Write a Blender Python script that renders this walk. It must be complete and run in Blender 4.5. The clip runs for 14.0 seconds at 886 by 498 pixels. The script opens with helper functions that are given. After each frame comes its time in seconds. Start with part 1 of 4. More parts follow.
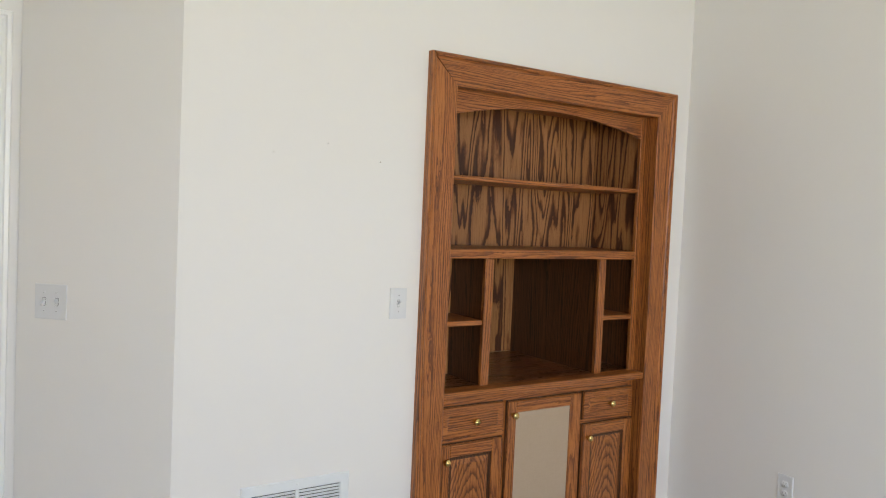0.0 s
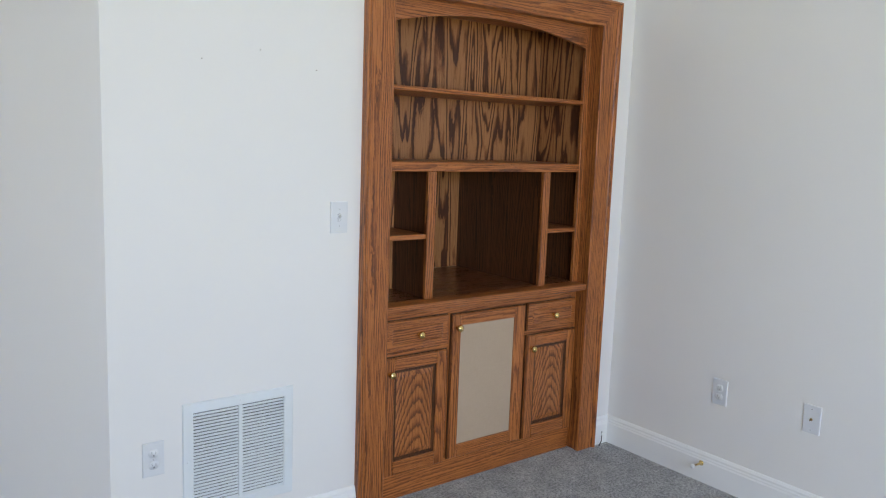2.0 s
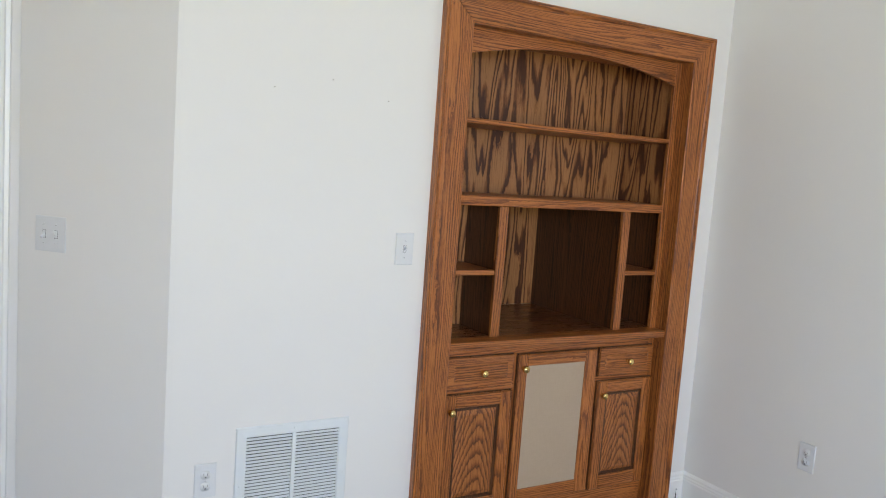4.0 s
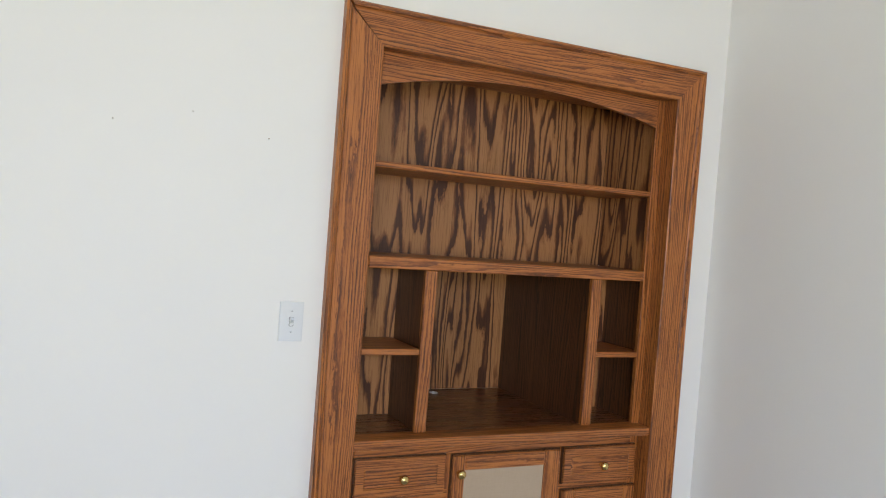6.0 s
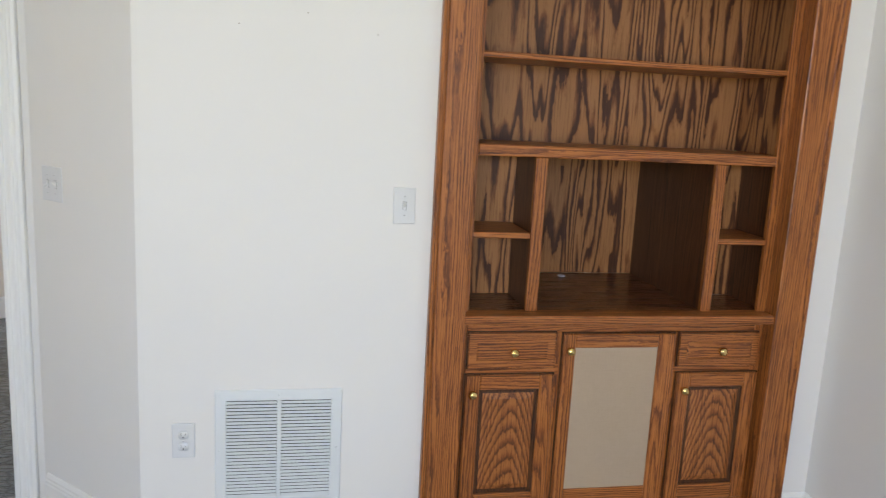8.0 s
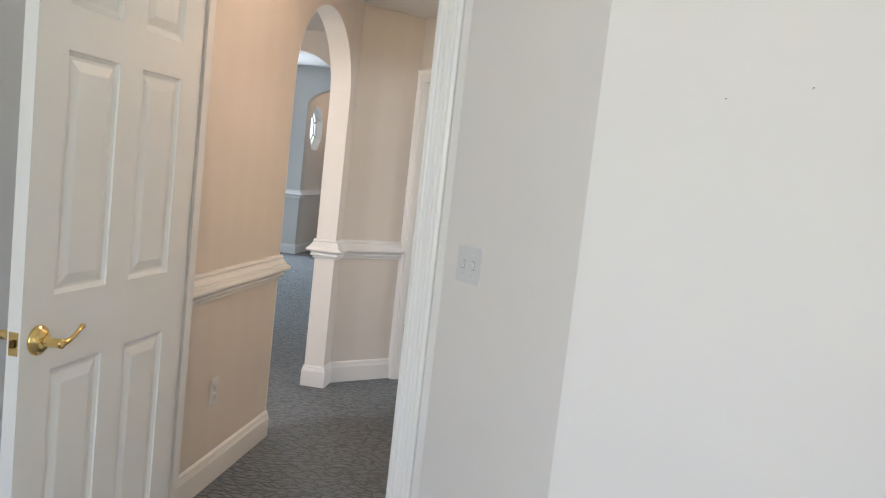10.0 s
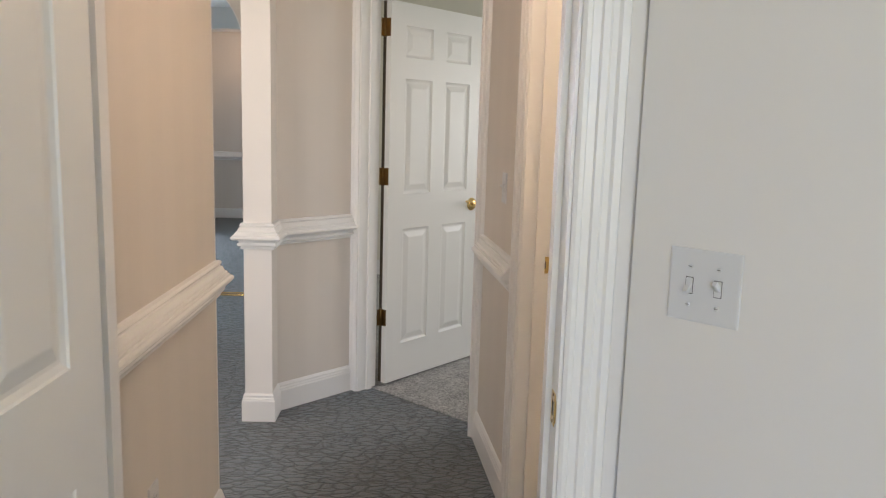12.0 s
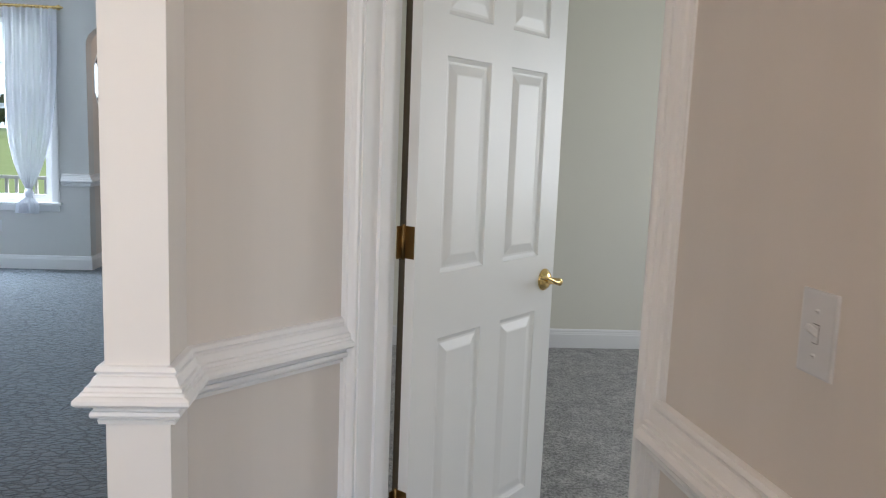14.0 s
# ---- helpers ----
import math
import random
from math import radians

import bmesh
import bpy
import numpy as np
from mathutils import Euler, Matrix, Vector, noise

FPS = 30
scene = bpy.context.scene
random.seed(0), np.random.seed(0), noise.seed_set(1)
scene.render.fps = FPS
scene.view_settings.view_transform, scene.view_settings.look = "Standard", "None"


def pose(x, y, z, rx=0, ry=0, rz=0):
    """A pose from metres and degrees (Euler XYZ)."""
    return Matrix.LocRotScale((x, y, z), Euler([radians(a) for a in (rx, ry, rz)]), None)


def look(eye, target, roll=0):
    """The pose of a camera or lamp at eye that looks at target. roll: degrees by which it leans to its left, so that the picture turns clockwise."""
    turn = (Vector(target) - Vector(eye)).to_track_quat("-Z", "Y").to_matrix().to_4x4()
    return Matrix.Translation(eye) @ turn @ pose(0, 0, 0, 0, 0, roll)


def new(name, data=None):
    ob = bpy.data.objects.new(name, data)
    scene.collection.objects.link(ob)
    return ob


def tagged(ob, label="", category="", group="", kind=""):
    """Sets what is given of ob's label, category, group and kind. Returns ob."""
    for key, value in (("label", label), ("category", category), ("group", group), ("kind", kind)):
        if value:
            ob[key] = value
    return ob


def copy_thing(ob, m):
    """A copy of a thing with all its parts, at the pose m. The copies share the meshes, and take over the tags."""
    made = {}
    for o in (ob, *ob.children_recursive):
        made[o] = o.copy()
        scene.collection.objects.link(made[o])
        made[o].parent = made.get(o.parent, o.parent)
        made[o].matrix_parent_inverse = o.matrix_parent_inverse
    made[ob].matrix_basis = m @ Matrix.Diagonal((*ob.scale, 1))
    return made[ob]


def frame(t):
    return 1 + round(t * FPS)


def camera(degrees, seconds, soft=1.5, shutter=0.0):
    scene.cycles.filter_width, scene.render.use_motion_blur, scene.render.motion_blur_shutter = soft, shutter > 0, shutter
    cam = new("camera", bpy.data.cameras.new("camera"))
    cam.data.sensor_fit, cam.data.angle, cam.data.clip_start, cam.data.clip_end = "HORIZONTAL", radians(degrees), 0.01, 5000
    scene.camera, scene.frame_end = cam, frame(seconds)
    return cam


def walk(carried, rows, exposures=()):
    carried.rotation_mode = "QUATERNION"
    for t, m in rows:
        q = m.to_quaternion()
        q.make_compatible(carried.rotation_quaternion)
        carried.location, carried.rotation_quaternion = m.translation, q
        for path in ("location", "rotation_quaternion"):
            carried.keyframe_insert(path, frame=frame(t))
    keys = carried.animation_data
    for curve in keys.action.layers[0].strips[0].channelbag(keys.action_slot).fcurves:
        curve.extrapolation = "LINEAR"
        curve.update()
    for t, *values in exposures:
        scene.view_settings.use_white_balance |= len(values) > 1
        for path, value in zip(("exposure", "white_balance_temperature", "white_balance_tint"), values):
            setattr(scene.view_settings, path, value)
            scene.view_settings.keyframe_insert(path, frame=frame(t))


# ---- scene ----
cam = camera(59.5, 14.0, soft=1.1, shutter=.12)
PATH = [
    (0, (-1.048, -2.458, 1.52), (0.067, -0.8, 1.432), 2.5),
    (0.5, (-1.055, -2.48, 1.526), (0.114, -0.857, 1.544), 2.4),
    (1, (-1.047, -2.487, 1.536), (0.161, -0.894, 1.606), 1.3),
    (1.5, (-1.046, -2.488, 1.508), (0.202, -0.925, 1.51), -0.2),
    (2, (-0.994, -2.45, 1.481), (0.216, -0.883, 1.2), 2.1),
    (2.5, (-0.982, -2.461, 1.487), (0.202, -0.889, 1.129), 2.2),
    (3, (-0.974, -2.474, 1.484), (0.147, -0.851, 1.15), 2.6),
    (3.2, (-0.963, -2.486, 1.508), (0.101, -0.822, 1.192), 2.9),
    (5.3, (-0.466, -2.35, 1.471), (0.474, -0.587, 1.388), 5.5),
    (5.5, (-0.376, -2.326, 1.471), (0.515, -0.537, 1.396), 5.9),
    (6, (-0.157, -2.193, 1.481), (0.698, -0.385, 1.433), 4.4),
    (6.5, (0.012, -2.201, 1.488), (0.804, -0.365, 1.442), 3.8),
    (7, (0.171, -2.303, 1.514), (0.825, -0.429, 1.268), 4.7),
    (7.5, (0.147, -2.369, 1.508), (0.728, -0.496, 1.115), 0.4),
    (8, (0.072, -2.401, 1.506), (0.452, -0.472, 1.139), 3.0),
    (8.3, (0.021, -2.441, 1.499), (0.206, -0.462, 1.271), 4.3),
    (8.5, (0.0, -2.43, 1.491), (0.047, -0.439, 1.308), 4.0),
    (9, (-0.1, -2.365, 1.476), (-0.3, -0.383, 1.302), 5.3),
    (9.2, (-0.15, -2.279, 1.467), (-0.429, -0.307, 1.287), 6.0),
    (11.3, (-0.995, -1.449, 1.440), (-1.270, 0.502, 1.106), 6.5),
    (11.5, (-1.054, -1.305, 1.413), (-1.307, 0.641, 1.028), 6.9),
    (12, (-1.138, -0.841, 1.419), (-1.078, 1.133, 1.102), 1.7),
    (12.5, (-1.203, -0.387, 1.443), (-1.065, 1.583, 1.131), 1.3),
    (13, (-1.295, 0.095, 1.436), (-1.12, 2.063, 1.128), 2.1),
    (13.5, (-1.351, 0.613, 1.415), (-1.15, 2.582, 1.128), 2.0),
    (14, (-1.396, 1.143, 1.423), (-1.241, 3.117, 1.143), 2.2),
]
walk(cam, [(t, look(eye, target, roll)) for t, eye, target, roll in PATH],
     [(0, .38, 6800, 12), (2.0, .38, 6050, 11), (3.2, .43, 6250, 11), (5.5, .44, 6400, 11), (6.5, .50, 6450, 11), (9.2, .36, 6550, 12), (11.3, .30, 6650, 12), (12, .26, 6700, 12),
      (12.6, .17, 6650, 12), (13.2, .06, 6350, 12), (14, .22, 6150, 11)])

# ---------------------------------------------------------------- light
world = bpy.data.worlds.new("World")
scene.world = world
world.use_nodes = True
sky = world.node_tree.nodes.new("ShaderNodeTexSky")
sky.sky_type, sky.sun_disc = "NISHITA", False
SUN_DIR = Vector((-0.62, -0.42, -0.66)).normalized()
sky.sun_elevation = math.asin(-SUN_DIR.z)
sky.sun_rotation = math.atan2(-SUN_DIR.x, -SUN_DIR.y)
world.node_tree.links.new(sky.outputs["Color"], world.node_tree.nodes["Background"].inputs["Color"])
world.node_tree.nodes["Background"].inputs["Strength"].default_value = 0.15


def lamp(name, kind, m, power, colour, size=None, spread=180):
    data = bpy.data.lights.new(name, kind)
    data.energy, data.color = power, colour
    if kind == "AREA":
        data.shape, data.size, data.size_y, data.spread = "RECTANGLE", size[0], size[1], radians(spread)
    elif kind == "POINT":
        data.shadow_soft_size = size
    elif kind == "SUN":
        data.angle = radians(0.5)
    ob = new(name, data)
    ob.matrix_world = m
    return ob


lamp("sun", "SUN", Matrix.Translation((6, 8, 8)) @ SUN_DIR.to_track_quat("-Z", "Y").to_matrix().to_4x4(), 4.5, (1, .95, .86))
# sky light and light off the lawn, in the window openings
lamp("window_light_sky", "AREA", look((-0.65, -4.56, 1.90), (1.60, 0, -1.30)), 57, (.608, .737, 1.0), (2.2, .7), 150)
lamp("window_light_lawn", "AREA", look((-0.65, -4.56, 1.12), (1.60, 0, 4.6)), 31, (1.0, .88, .47), (2.2, .7), 140)
# far-room window is unseen, added to brighten the room and its door
lamp("window_light_far_room", "AREA", look((2.44, 4.6, 1.5), (-1, 4.2, 1.2)), 30, (.95, .96, 1.0), (1.4, 1.2))
lamp("window_light_living", "AREA", look((-5.52, 8.94, 1.6), (-4.2, 4.0, .5)), 125, (.78, .88, 1.0), (.5, 1.5))
# warm lamps in hall, bath, vestibule and entry, all added out of view
lamp("hall_bulb", "POINT", pose(-1.02, 1.10, 2.24), 8.2, (1, .74, .56), .14)
lamp("vanity_bulb", "POINT", pose(-.05, 2.36, 2.02), 7, (1, .77, .56), .10)
# added bath ceiling light, there to warm the hall's left wall
lamp("bath_bulb", "POINT", pose(.35, 1.40, 2.27), 16, (1, .76, .55), .10)
lamp("window_light_octagon", "AREA", look((-4.45, 9.48, 1.88), (-3, 9.6, 1.8)), .45, (.85, .92, 1.0), (.55, .6))
# unseen vestibule window, added for the daylight on arch post and hall floor
lamp("window_light_vestibule", "AREA", look((-2.95, .625, 1.45), (-1.9, 3.0, 1.0)), 16, (1.0, .95, .91), (.8, 1.3))
lamp("vestibule_bulb", "POINT", pose(-2.65, 2.3, 2.25), 3.5, (1, .78, .62), .09)
lamp("entry_bulb", "POINT", pose(-3.6, 9.7, 2.3), 4.2, (1, .72, .52), .09)

# ---------------------------------------------------------------- materials


class Mat:
    def __init__(self, name, colour=(.8, .8, .8), rough=.5, metal=0.0):
        self.m = bpy.data.materials.new(name)
        self.m.use_nodes = True
        self.t = self.m.node_tree
        self.b = self.t.nodes["Principled BSDF"]
        self.put("Base Color", (*colour, 1))
        self.put("Roughness", rough)
        self.put("Metallic", metal)

    def put(self, key, value):
        self.b.inputs[key].default_value = value

    def node(self, kind, **props):
        n = self.t.nodes.new("ShaderNode" + kind)
        for k, v in props.items():
            n.inputs[k.replace("_", " ")].default_value = v
        return n

    def link(self, a, b):
        self.t.links.new(a, b)

    def coords(self, scale=(1, 1, 1), rot=(0, 0, 0), loc=(0, 0, 0), jitter=False):
        tc, mp = self.node("TexCoord"), self.node("Mapping")
        mp.inputs["Scale"].default_value, mp.inputs["Rotation"].default_value, mp.inputs["Location"].default_value = scale, rot, loc
        if jitter:
            info, add = self.node("ObjectInfo"), self.node("VectorMath")
            mul = self.node("Math")
            mul.operation = "MULTIPLY"
            mul.inputs[1].default_value = 7.0
            self.link(info.outputs["Random"], mul.inputs[0])
            self.link(tc.outputs["Object"], add.inputs[0])
            self.link(mul.outputs[0], add.inputs[1])
            self.link(add.outputs[0], mp.inputs["Vector"])
        else:
            self.link(tc.outputs["Object"], mp.inputs["Vector"])
        return mp.outputs["Vector"]

    def noise(self, vec, scale, detail=4, rough=.5, dist=0.0):
        n = self.node("TexNoise", Scale=scale, Detail=detail, Roughness=rough, Distortion=dist)
        self.link(vec, n.inputs["Vector"])
        return n.outputs["Fac"]

    def math(self, op, a, b=None, c=None):
        n = self.node("Math")
        n.operation = op
        for i, v in enumerate((a, b, c)):
            if v is None:
                continue
            if isinstance(v, (int, float)):
                n.inputs[i].default_value = v
            else:
                self.link(v, n.inputs[i])
        return n.outputs[0]

    def ramp(self, fac, stops):
        n = self.node("ValToRGB")
        e = n.color_ramp.elements
        while len(e) < len(stops):
            e.new(.5)
        for el, (p, c) in zip(e, stops):
            el.position, el.color = p, (*c, 1)
        self.link(fac, n.inputs["Fac"])
        return n.outputs["Color"]

    def mix(self, a, b, fac, mode="MIX"):
        n = self.node("Mix")
        n.data_type, n.blend_type = "RGBA", mode
        if isinstance(fac, (int, float)):
            n.inputs[0].default_value = fac
        else:
            self.link(fac, n.inputs[0])
        for sock, v in ((n.inputs[6], a), (n.inputs[7], b)):
            if isinstance(v, tuple):
                sock.default_value = (*v, 1)
            else:
                self.link(v, sock)
        return n.outputs[2]

    def colour(self, sock):
        self.link(sock, self.b.inputs["Base Color"])

    def rough(self, fac, lo, hi):
        n = self.node("MapRange")
        n.inputs["To Min"].default_value, n.inputs["To Max"].default_value = lo, hi
        self.link(fac, n.inputs["Value"])
        self.link(n.outputs[0], self.b.inputs["Roughness"])

    def bump(self, height, strength=.2, dist=.002):
        n = self.node("Bump", Strength=strength, Distance=dist)
        self.link(height, n.inputs["Height"])
        self.link(n.outputs["Normal"], self.b.inputs["Normal"])


def paint(name, colour, other, rough=.6, grain=.12, stripes=0.0):
    m = Mat(name, colour, rough)
    v = m.coords()
    big = m.noise(v, 1.3, 3)
    fine = m.noise(v, 260, 3)
    c = m.mix(colour, other, m.math("MULTIPLY", big, .6))
    if stripes:
        sep = m.node("SeparateXYZ")
        m.link(v, sep.inputs[0])
        s = m.math("ADD", m.math("MULTIPLY", sep.outputs[0], 4.0), m.math("MULTIPLY", sep.outputs[1], 5.5))
        w = m.math("SINE", m.math("MULTIPLY", s, 6.2832))
        w2 = m.math("SMOOTH_MIN", m.math("MAXIMUM", m.math("MULTIPLY", w, 3.0), -1.0), 1.0, .4)
        c = m.mix(c, tuple(x * .90 for x in colour), m.math("MULTIPLY", m.math("ADD", w2, 1.0), stripes))
    m.colour(c)
    m.rough(big, rough - .06, rough + .08)
    m.bump(fine, grain, .0012)
    return m.m


def wood(name, light, mid, dark, bold, across, gloss=.36, fine=False):
    """Oak with its grain upright ('v'), along x ('h') or along y ('d'): flame figure where bold, else close straight grain with a few cathedrals."""
    m = Mat(name, mid, gloss)
    def stretched(k, loc=(0, 0, 0)):
        return m.coords({"v": (1, 1, k), "h": (k, 1, 1), "d": (1, k, 1)}[across], jitter=True, loc=loc)
    v = stretched(.16 if fine else .10 if bold else .06)
    warp = m.noise(v, 5.0 if fine else 7.0 if bold else 9.0, 2.0, .40 if fine else .44, .35)
    ragged = m.noise(stretched(.22, (5, 2, 1)), 58 if bold else 110, 4, .68)
    sep = m.node("SeparateXYZ")
    m.link(m.coords(), sep.inputs[0])
    x, y, z = sep.outputs
    if bold:
        rings = m.math("MULTIPLY", warp, 14.0)
    elif fine:
        # nested arches up the middle of each door panel
        u = m.math("PINGPONG", m.math("SUBTRACT", x, .81), .3885)
        arch = m.math("ADD", z, m.math("MULTIPLY", m.math("MULTIPLY", u, u), 26.0))
        rings = m.math("ADD", m.math("MULTIPLY", arch, 19.0), m.math("MULTIPLY", warp, 6.0))
    else:
        a, b = {"v": (x, y), "h": (z, y), "d": (x, z)}[across]
        rings = m.math("ADD", m.math("MULTIPLY", m.math("ADD", a, m.math("MULTIPLY", b, .8)), 92.0), m.math("MULTIPLY", warp, 15.0))
    saw = m.math("FRACT", m.math("ADD", rings, m.math("MULTIPLY", ragged, .62 if bold else .95)))
    pores = m.noise(stretched(.020), 260, 3, .65)
    tone = m.noise(stretched(.2, (3, 1, 2)), 3.0, 3)
    if bold:
        c = m.ramp(saw, [(0, dark), (.22, dark), (.36, mid), (.47, light), (.90, light), (1, mid)])
    else:
        c = m.ramp(saw, [(0, dark), (.12, dark), (.34, mid), (.58, light), (.88, light), (1, mid)])
    c = m.mix(c, mid, m.math("MULTIPLY", tone, .15 if bold else .35))
    pm = m.ramp(pores, [(.40, (.36, .28, .22)), (.49, (1, 1, 1))])
    c = m.mix(c, pm, .55 if bold else .8, "MULTIPLY")
    blot = m.ramp(tone, [(.3, (.86, .84, .82)), (.7, (1.1, 1.1, 1.1))])
    c = m.mix(c, blot, 1.0, "MULTIPLY")
    m.colour(c)
    m.rough(pores, gloss + .12, gloss - .04)
    m.put("Coat Weight", .10)
    m.put("Coat Roughness", .25)
    m.bump(m.math("ADD", pores, m.math("MULTIPLY", saw, .3)), .3, .0006)
    return m.m


def carpet(name, a, b, c, pattern):
    m = Mat(name, a, .95)
    v = m.coords()
    tuft = m.noise(v, 150 if pattern else 85, 4, .75)
    if pattern:
        warp = m.node("VectorMath")
        n = m.node("TexNoise", Scale=6.0, Detail=2.0)
        m.link(v, n.inputs["Vector"])
        sc = m.node("VectorMath")
        sc.operation = "SCALE"
        sc.inputs["Scale"].default_value = .09
        m.link(n.outputs["Color"], sc.inputs[0])
        m.link(v, warp.inputs[0])
        m.link(sc.outputs[0], warp.inputs[1])
        mp = m.node("Mapping")
        mp.inputs["Scale"].default_value = (1, 2.2, 1)
        m.link(warp.outputs[0], mp.inputs["Vector"])
        vor = m.node("TexVoronoi", Scale=15.0)
        vor.feature = "DISTANCE_TO_EDGE"
        m.link(mp.outputs[0], vor.inputs["Vector"])
        groove = m.ramp(vor.outputs["Distance"], [(0, (0, 0, 0)), (.19, (1, 1, 1))])
        col = m.mix(b, a, groove)
        col = m.mix(col, c, m.math("MULTIPLY", m.noise(v, 3, 3), .5))
        col = m.mix(col, m.ramp(tuft, [(.3, (.6, .6, .6)), (.65, (1.12, 1.12, 1.12))]), .8, "MULTIPLY")
        m.colour(col)
        m.bump(m.math("ADD", m.math("MULTIPLY", groove, 1.2), tuft), .9, .008)
    else:
        blot = m.noise(v, 8.0, 5, .66, .6)
        blot2 = m.noise(v, 21, 4, .6)
        f = m.math("ADD", m.math("MULTIPLY", blot, .7), m.math("MULTIPLY", blot2, .3))
        col = m.ramp(f, [(.36, b), (.50, a), (.64, c)])
        col = m.mix(col, m.ramp(tuft, [(.40, (.40, .40, .40)), (.60, (1.36, 1.36, 1.36))]), .9, "MULTIPLY")
        m.colour(col)
        m.bump(m.math("ADD", m.math("MULTIPLY", f, 1.5), tuft), .9, .008)
    m.put("Sheen Weight", .3)
    return m.m


def metal(name, colour, rough):
    m = Mat(name, colour, rough, 1.0)
    n = m.noise(m.coords(), 35, 4)
    m.rough(n, rough * .7, rough * 1.5)
    return m.m


def plain(name, colour, rough, spread=.06, scale=30):
    m = Mat(name, colour, rough)
    n = m.noise(m.coords(), scale, 4)
    m.colour(m.mix(colour, tuple(max(0, x - spread) for x in colour), n))
    m.rough(n, max(.03, rough - .05), rough + .08)
    return m.m


ROOM_PAINT = paint("cream_wall_paint", (.79, .775, .76), (.76, .745, .73), .62, .05)
HALL_PAPER = paint("pink_striped_wallpaper", (.735, .69, .64), (.72, .67, .62), .6, .04, .075)
LIVING_PAINT = paint("pale_grey_wall_paint", (.66, .66, .64), (.63, .63, .61), .62)
FAR_PAINT = paint("pale_cream_paint", (.77, .75, .66), (.74, .72, .63), .62)
# plain jamb paint, made whiter for the daylight falling on the arch post
JAMB_LIT_PAINT = paint("plain_jamb_paint_lit", (.84, .82, .80), (.83, .81, .79), .55)
BATH_PAINT = paint("bath_cream_paint", (.82, .78, .67), (.80, .76, .65), .55)
CEILING = paint("ceiling_white", (.78, .78, .76), (.75, .75, .73), .75, .3)
TRIM = paint("white_trim_gloss", (.84, .84, .835), (.82, .82, .815), .33, .008)
DOOR_WHITE = paint("white_door_paint", (.80, .80, .78), (.78, .78, .76), .36, .015)
OAK = ((.46, .162, .038), (.325, .105, .024), (.130, .036, .009))
OAK_V = wood("oak_upright", *OAK, False, "v")
OAK_H = wood("oak_level", *OAK, False, "h")
OAK_D = wood("oak_deep", *OAK, False, "d")
PLY = wood("oak_ply_flame", (.43, .200, .072), (.25, .095, .031), (.066, .019, .007), True, "v", .44)
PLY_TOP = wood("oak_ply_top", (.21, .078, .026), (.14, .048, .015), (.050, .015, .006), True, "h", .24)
PLY_DOOR = wood("oak_panel_cathedral", (.44, .162, .042), (.31, .104, .026), (.110, .031, .008), False, "v", .36, True)
# darker copy of the oak, with the niche sides' shade in its colour
OAK_SHADED = wood("oak_shaded_sides", (.120, .044, .014), (.080, .027, .008), (.022, .007, .003), False, "v", .4)
CARPET_GREY = carpet("grey_plush_carpet", (.33, .327, .322), (.235, .234, .233), (.44, .434, .424), False)
CARPET_BLUE = carpet("blue_grey_carved_carpet", (.165, .205, .236), (.034, .044, .053), (.200, .232, .255), True)
BRASS = metal("polished_brass", (.80, .58, .24), .16)
BRASS_OLD = metal("antique_brass", (.20, .125, .05), .32)
CHROME = metal("chrome", (.85, .86, .88), .08)
PLASTIC = plain("white_plastic", (.70, .71, .73), .30, .02)
SLOT = plain("slot_black", (.02, .02, .02), .6, .01)
DUCT = plain("duct_grey", (.045, .045, .048), .8, .015)
DUCT_GREY = plain("grille_backing_grey", (.05, .056, .058), .7, .015)
GRILLE = plain("white_enamel_steel", (.74, .77, .79), .35, .03)
FABRIC = Mat("speaker_cloth_beige", (.43, .34, .235), .95)
_v = FABRIC.coords()
_w = FABRIC.math("MULTIPLY", FABRIC.noise(FABRIC.coords((1, 1, .05)), 700, 2), FABRIC.noise(FABRIC.coords((.05, 1, 1)), 700, 2))
FABRIC.colour(FABRIC.mix((.49, .375, .27), (.39, .295, .21), FABRIC.math("ADD", FABRIC.math("MULTIPLY", _w, 1.1), FABRIC.math("MULTIPLY", FABRIC.noise(_v, 6, 3), .3))))
FABRIC.bump(_w, .4, .0008)
FABRIC = FABRIC.m
MARBLE = plain("cultured_marble", (.80, .69, .60), .16, .03, 5)
MIRROR = Mat("mirror_silver", (.92, .92, .92), .01, 1.0).m
GLASS = Mat("window_glass", (1, 1, 1), .0)
GLASS.put("Transmission Weight", 1.0)
GLASS.put("IOR", 1.01)
GLASS = GLASS.m
SHEER = Mat("sheer_curtain", (.85, .87, .92), .9)
SHEER.put("Alpha", .90)
SHEER.put("Transmission Weight", .25)
SHEER.bump(SHEER.noise(SHEER.coords((60, 60, 1)), 3, 2), .4, .003)
SHEER = SHEER.m
SHADE = Mat("lit_glass_shade", (1, .9, .75), .4)
SHADE.put("Emission Color", (1, .75, .5, 1))
SHADE.put("Emission Strength", 1.8)
SHADE = SHADE.m
GRASS = plain("lawn", (.24, .31, .12), .9, .05, 2)
LEAF = plain("far_leaves", (.20, .22, .12), .9, .03, 1.5)
BARK = plain("bark", (.12, .09, .07), .9, .05, 8)
OUTSIDE_WHITE = plain("porch_white_paint", (.8, .8, .8), .5, .04)
DECK = plain("porch_boards", (.35, .34, .33), .8, .06, 6)

# ---------------------------------------------------------------- tools


def mesh_of(name, bm, material):
    me = bpy.data.meshes.new(name)
    bmesh.ops.recalc_face_normals(bm, faces=bm.faces)
    bm.to_mesh(me)
    bm.free()
    me.materials.append(material)
    return me


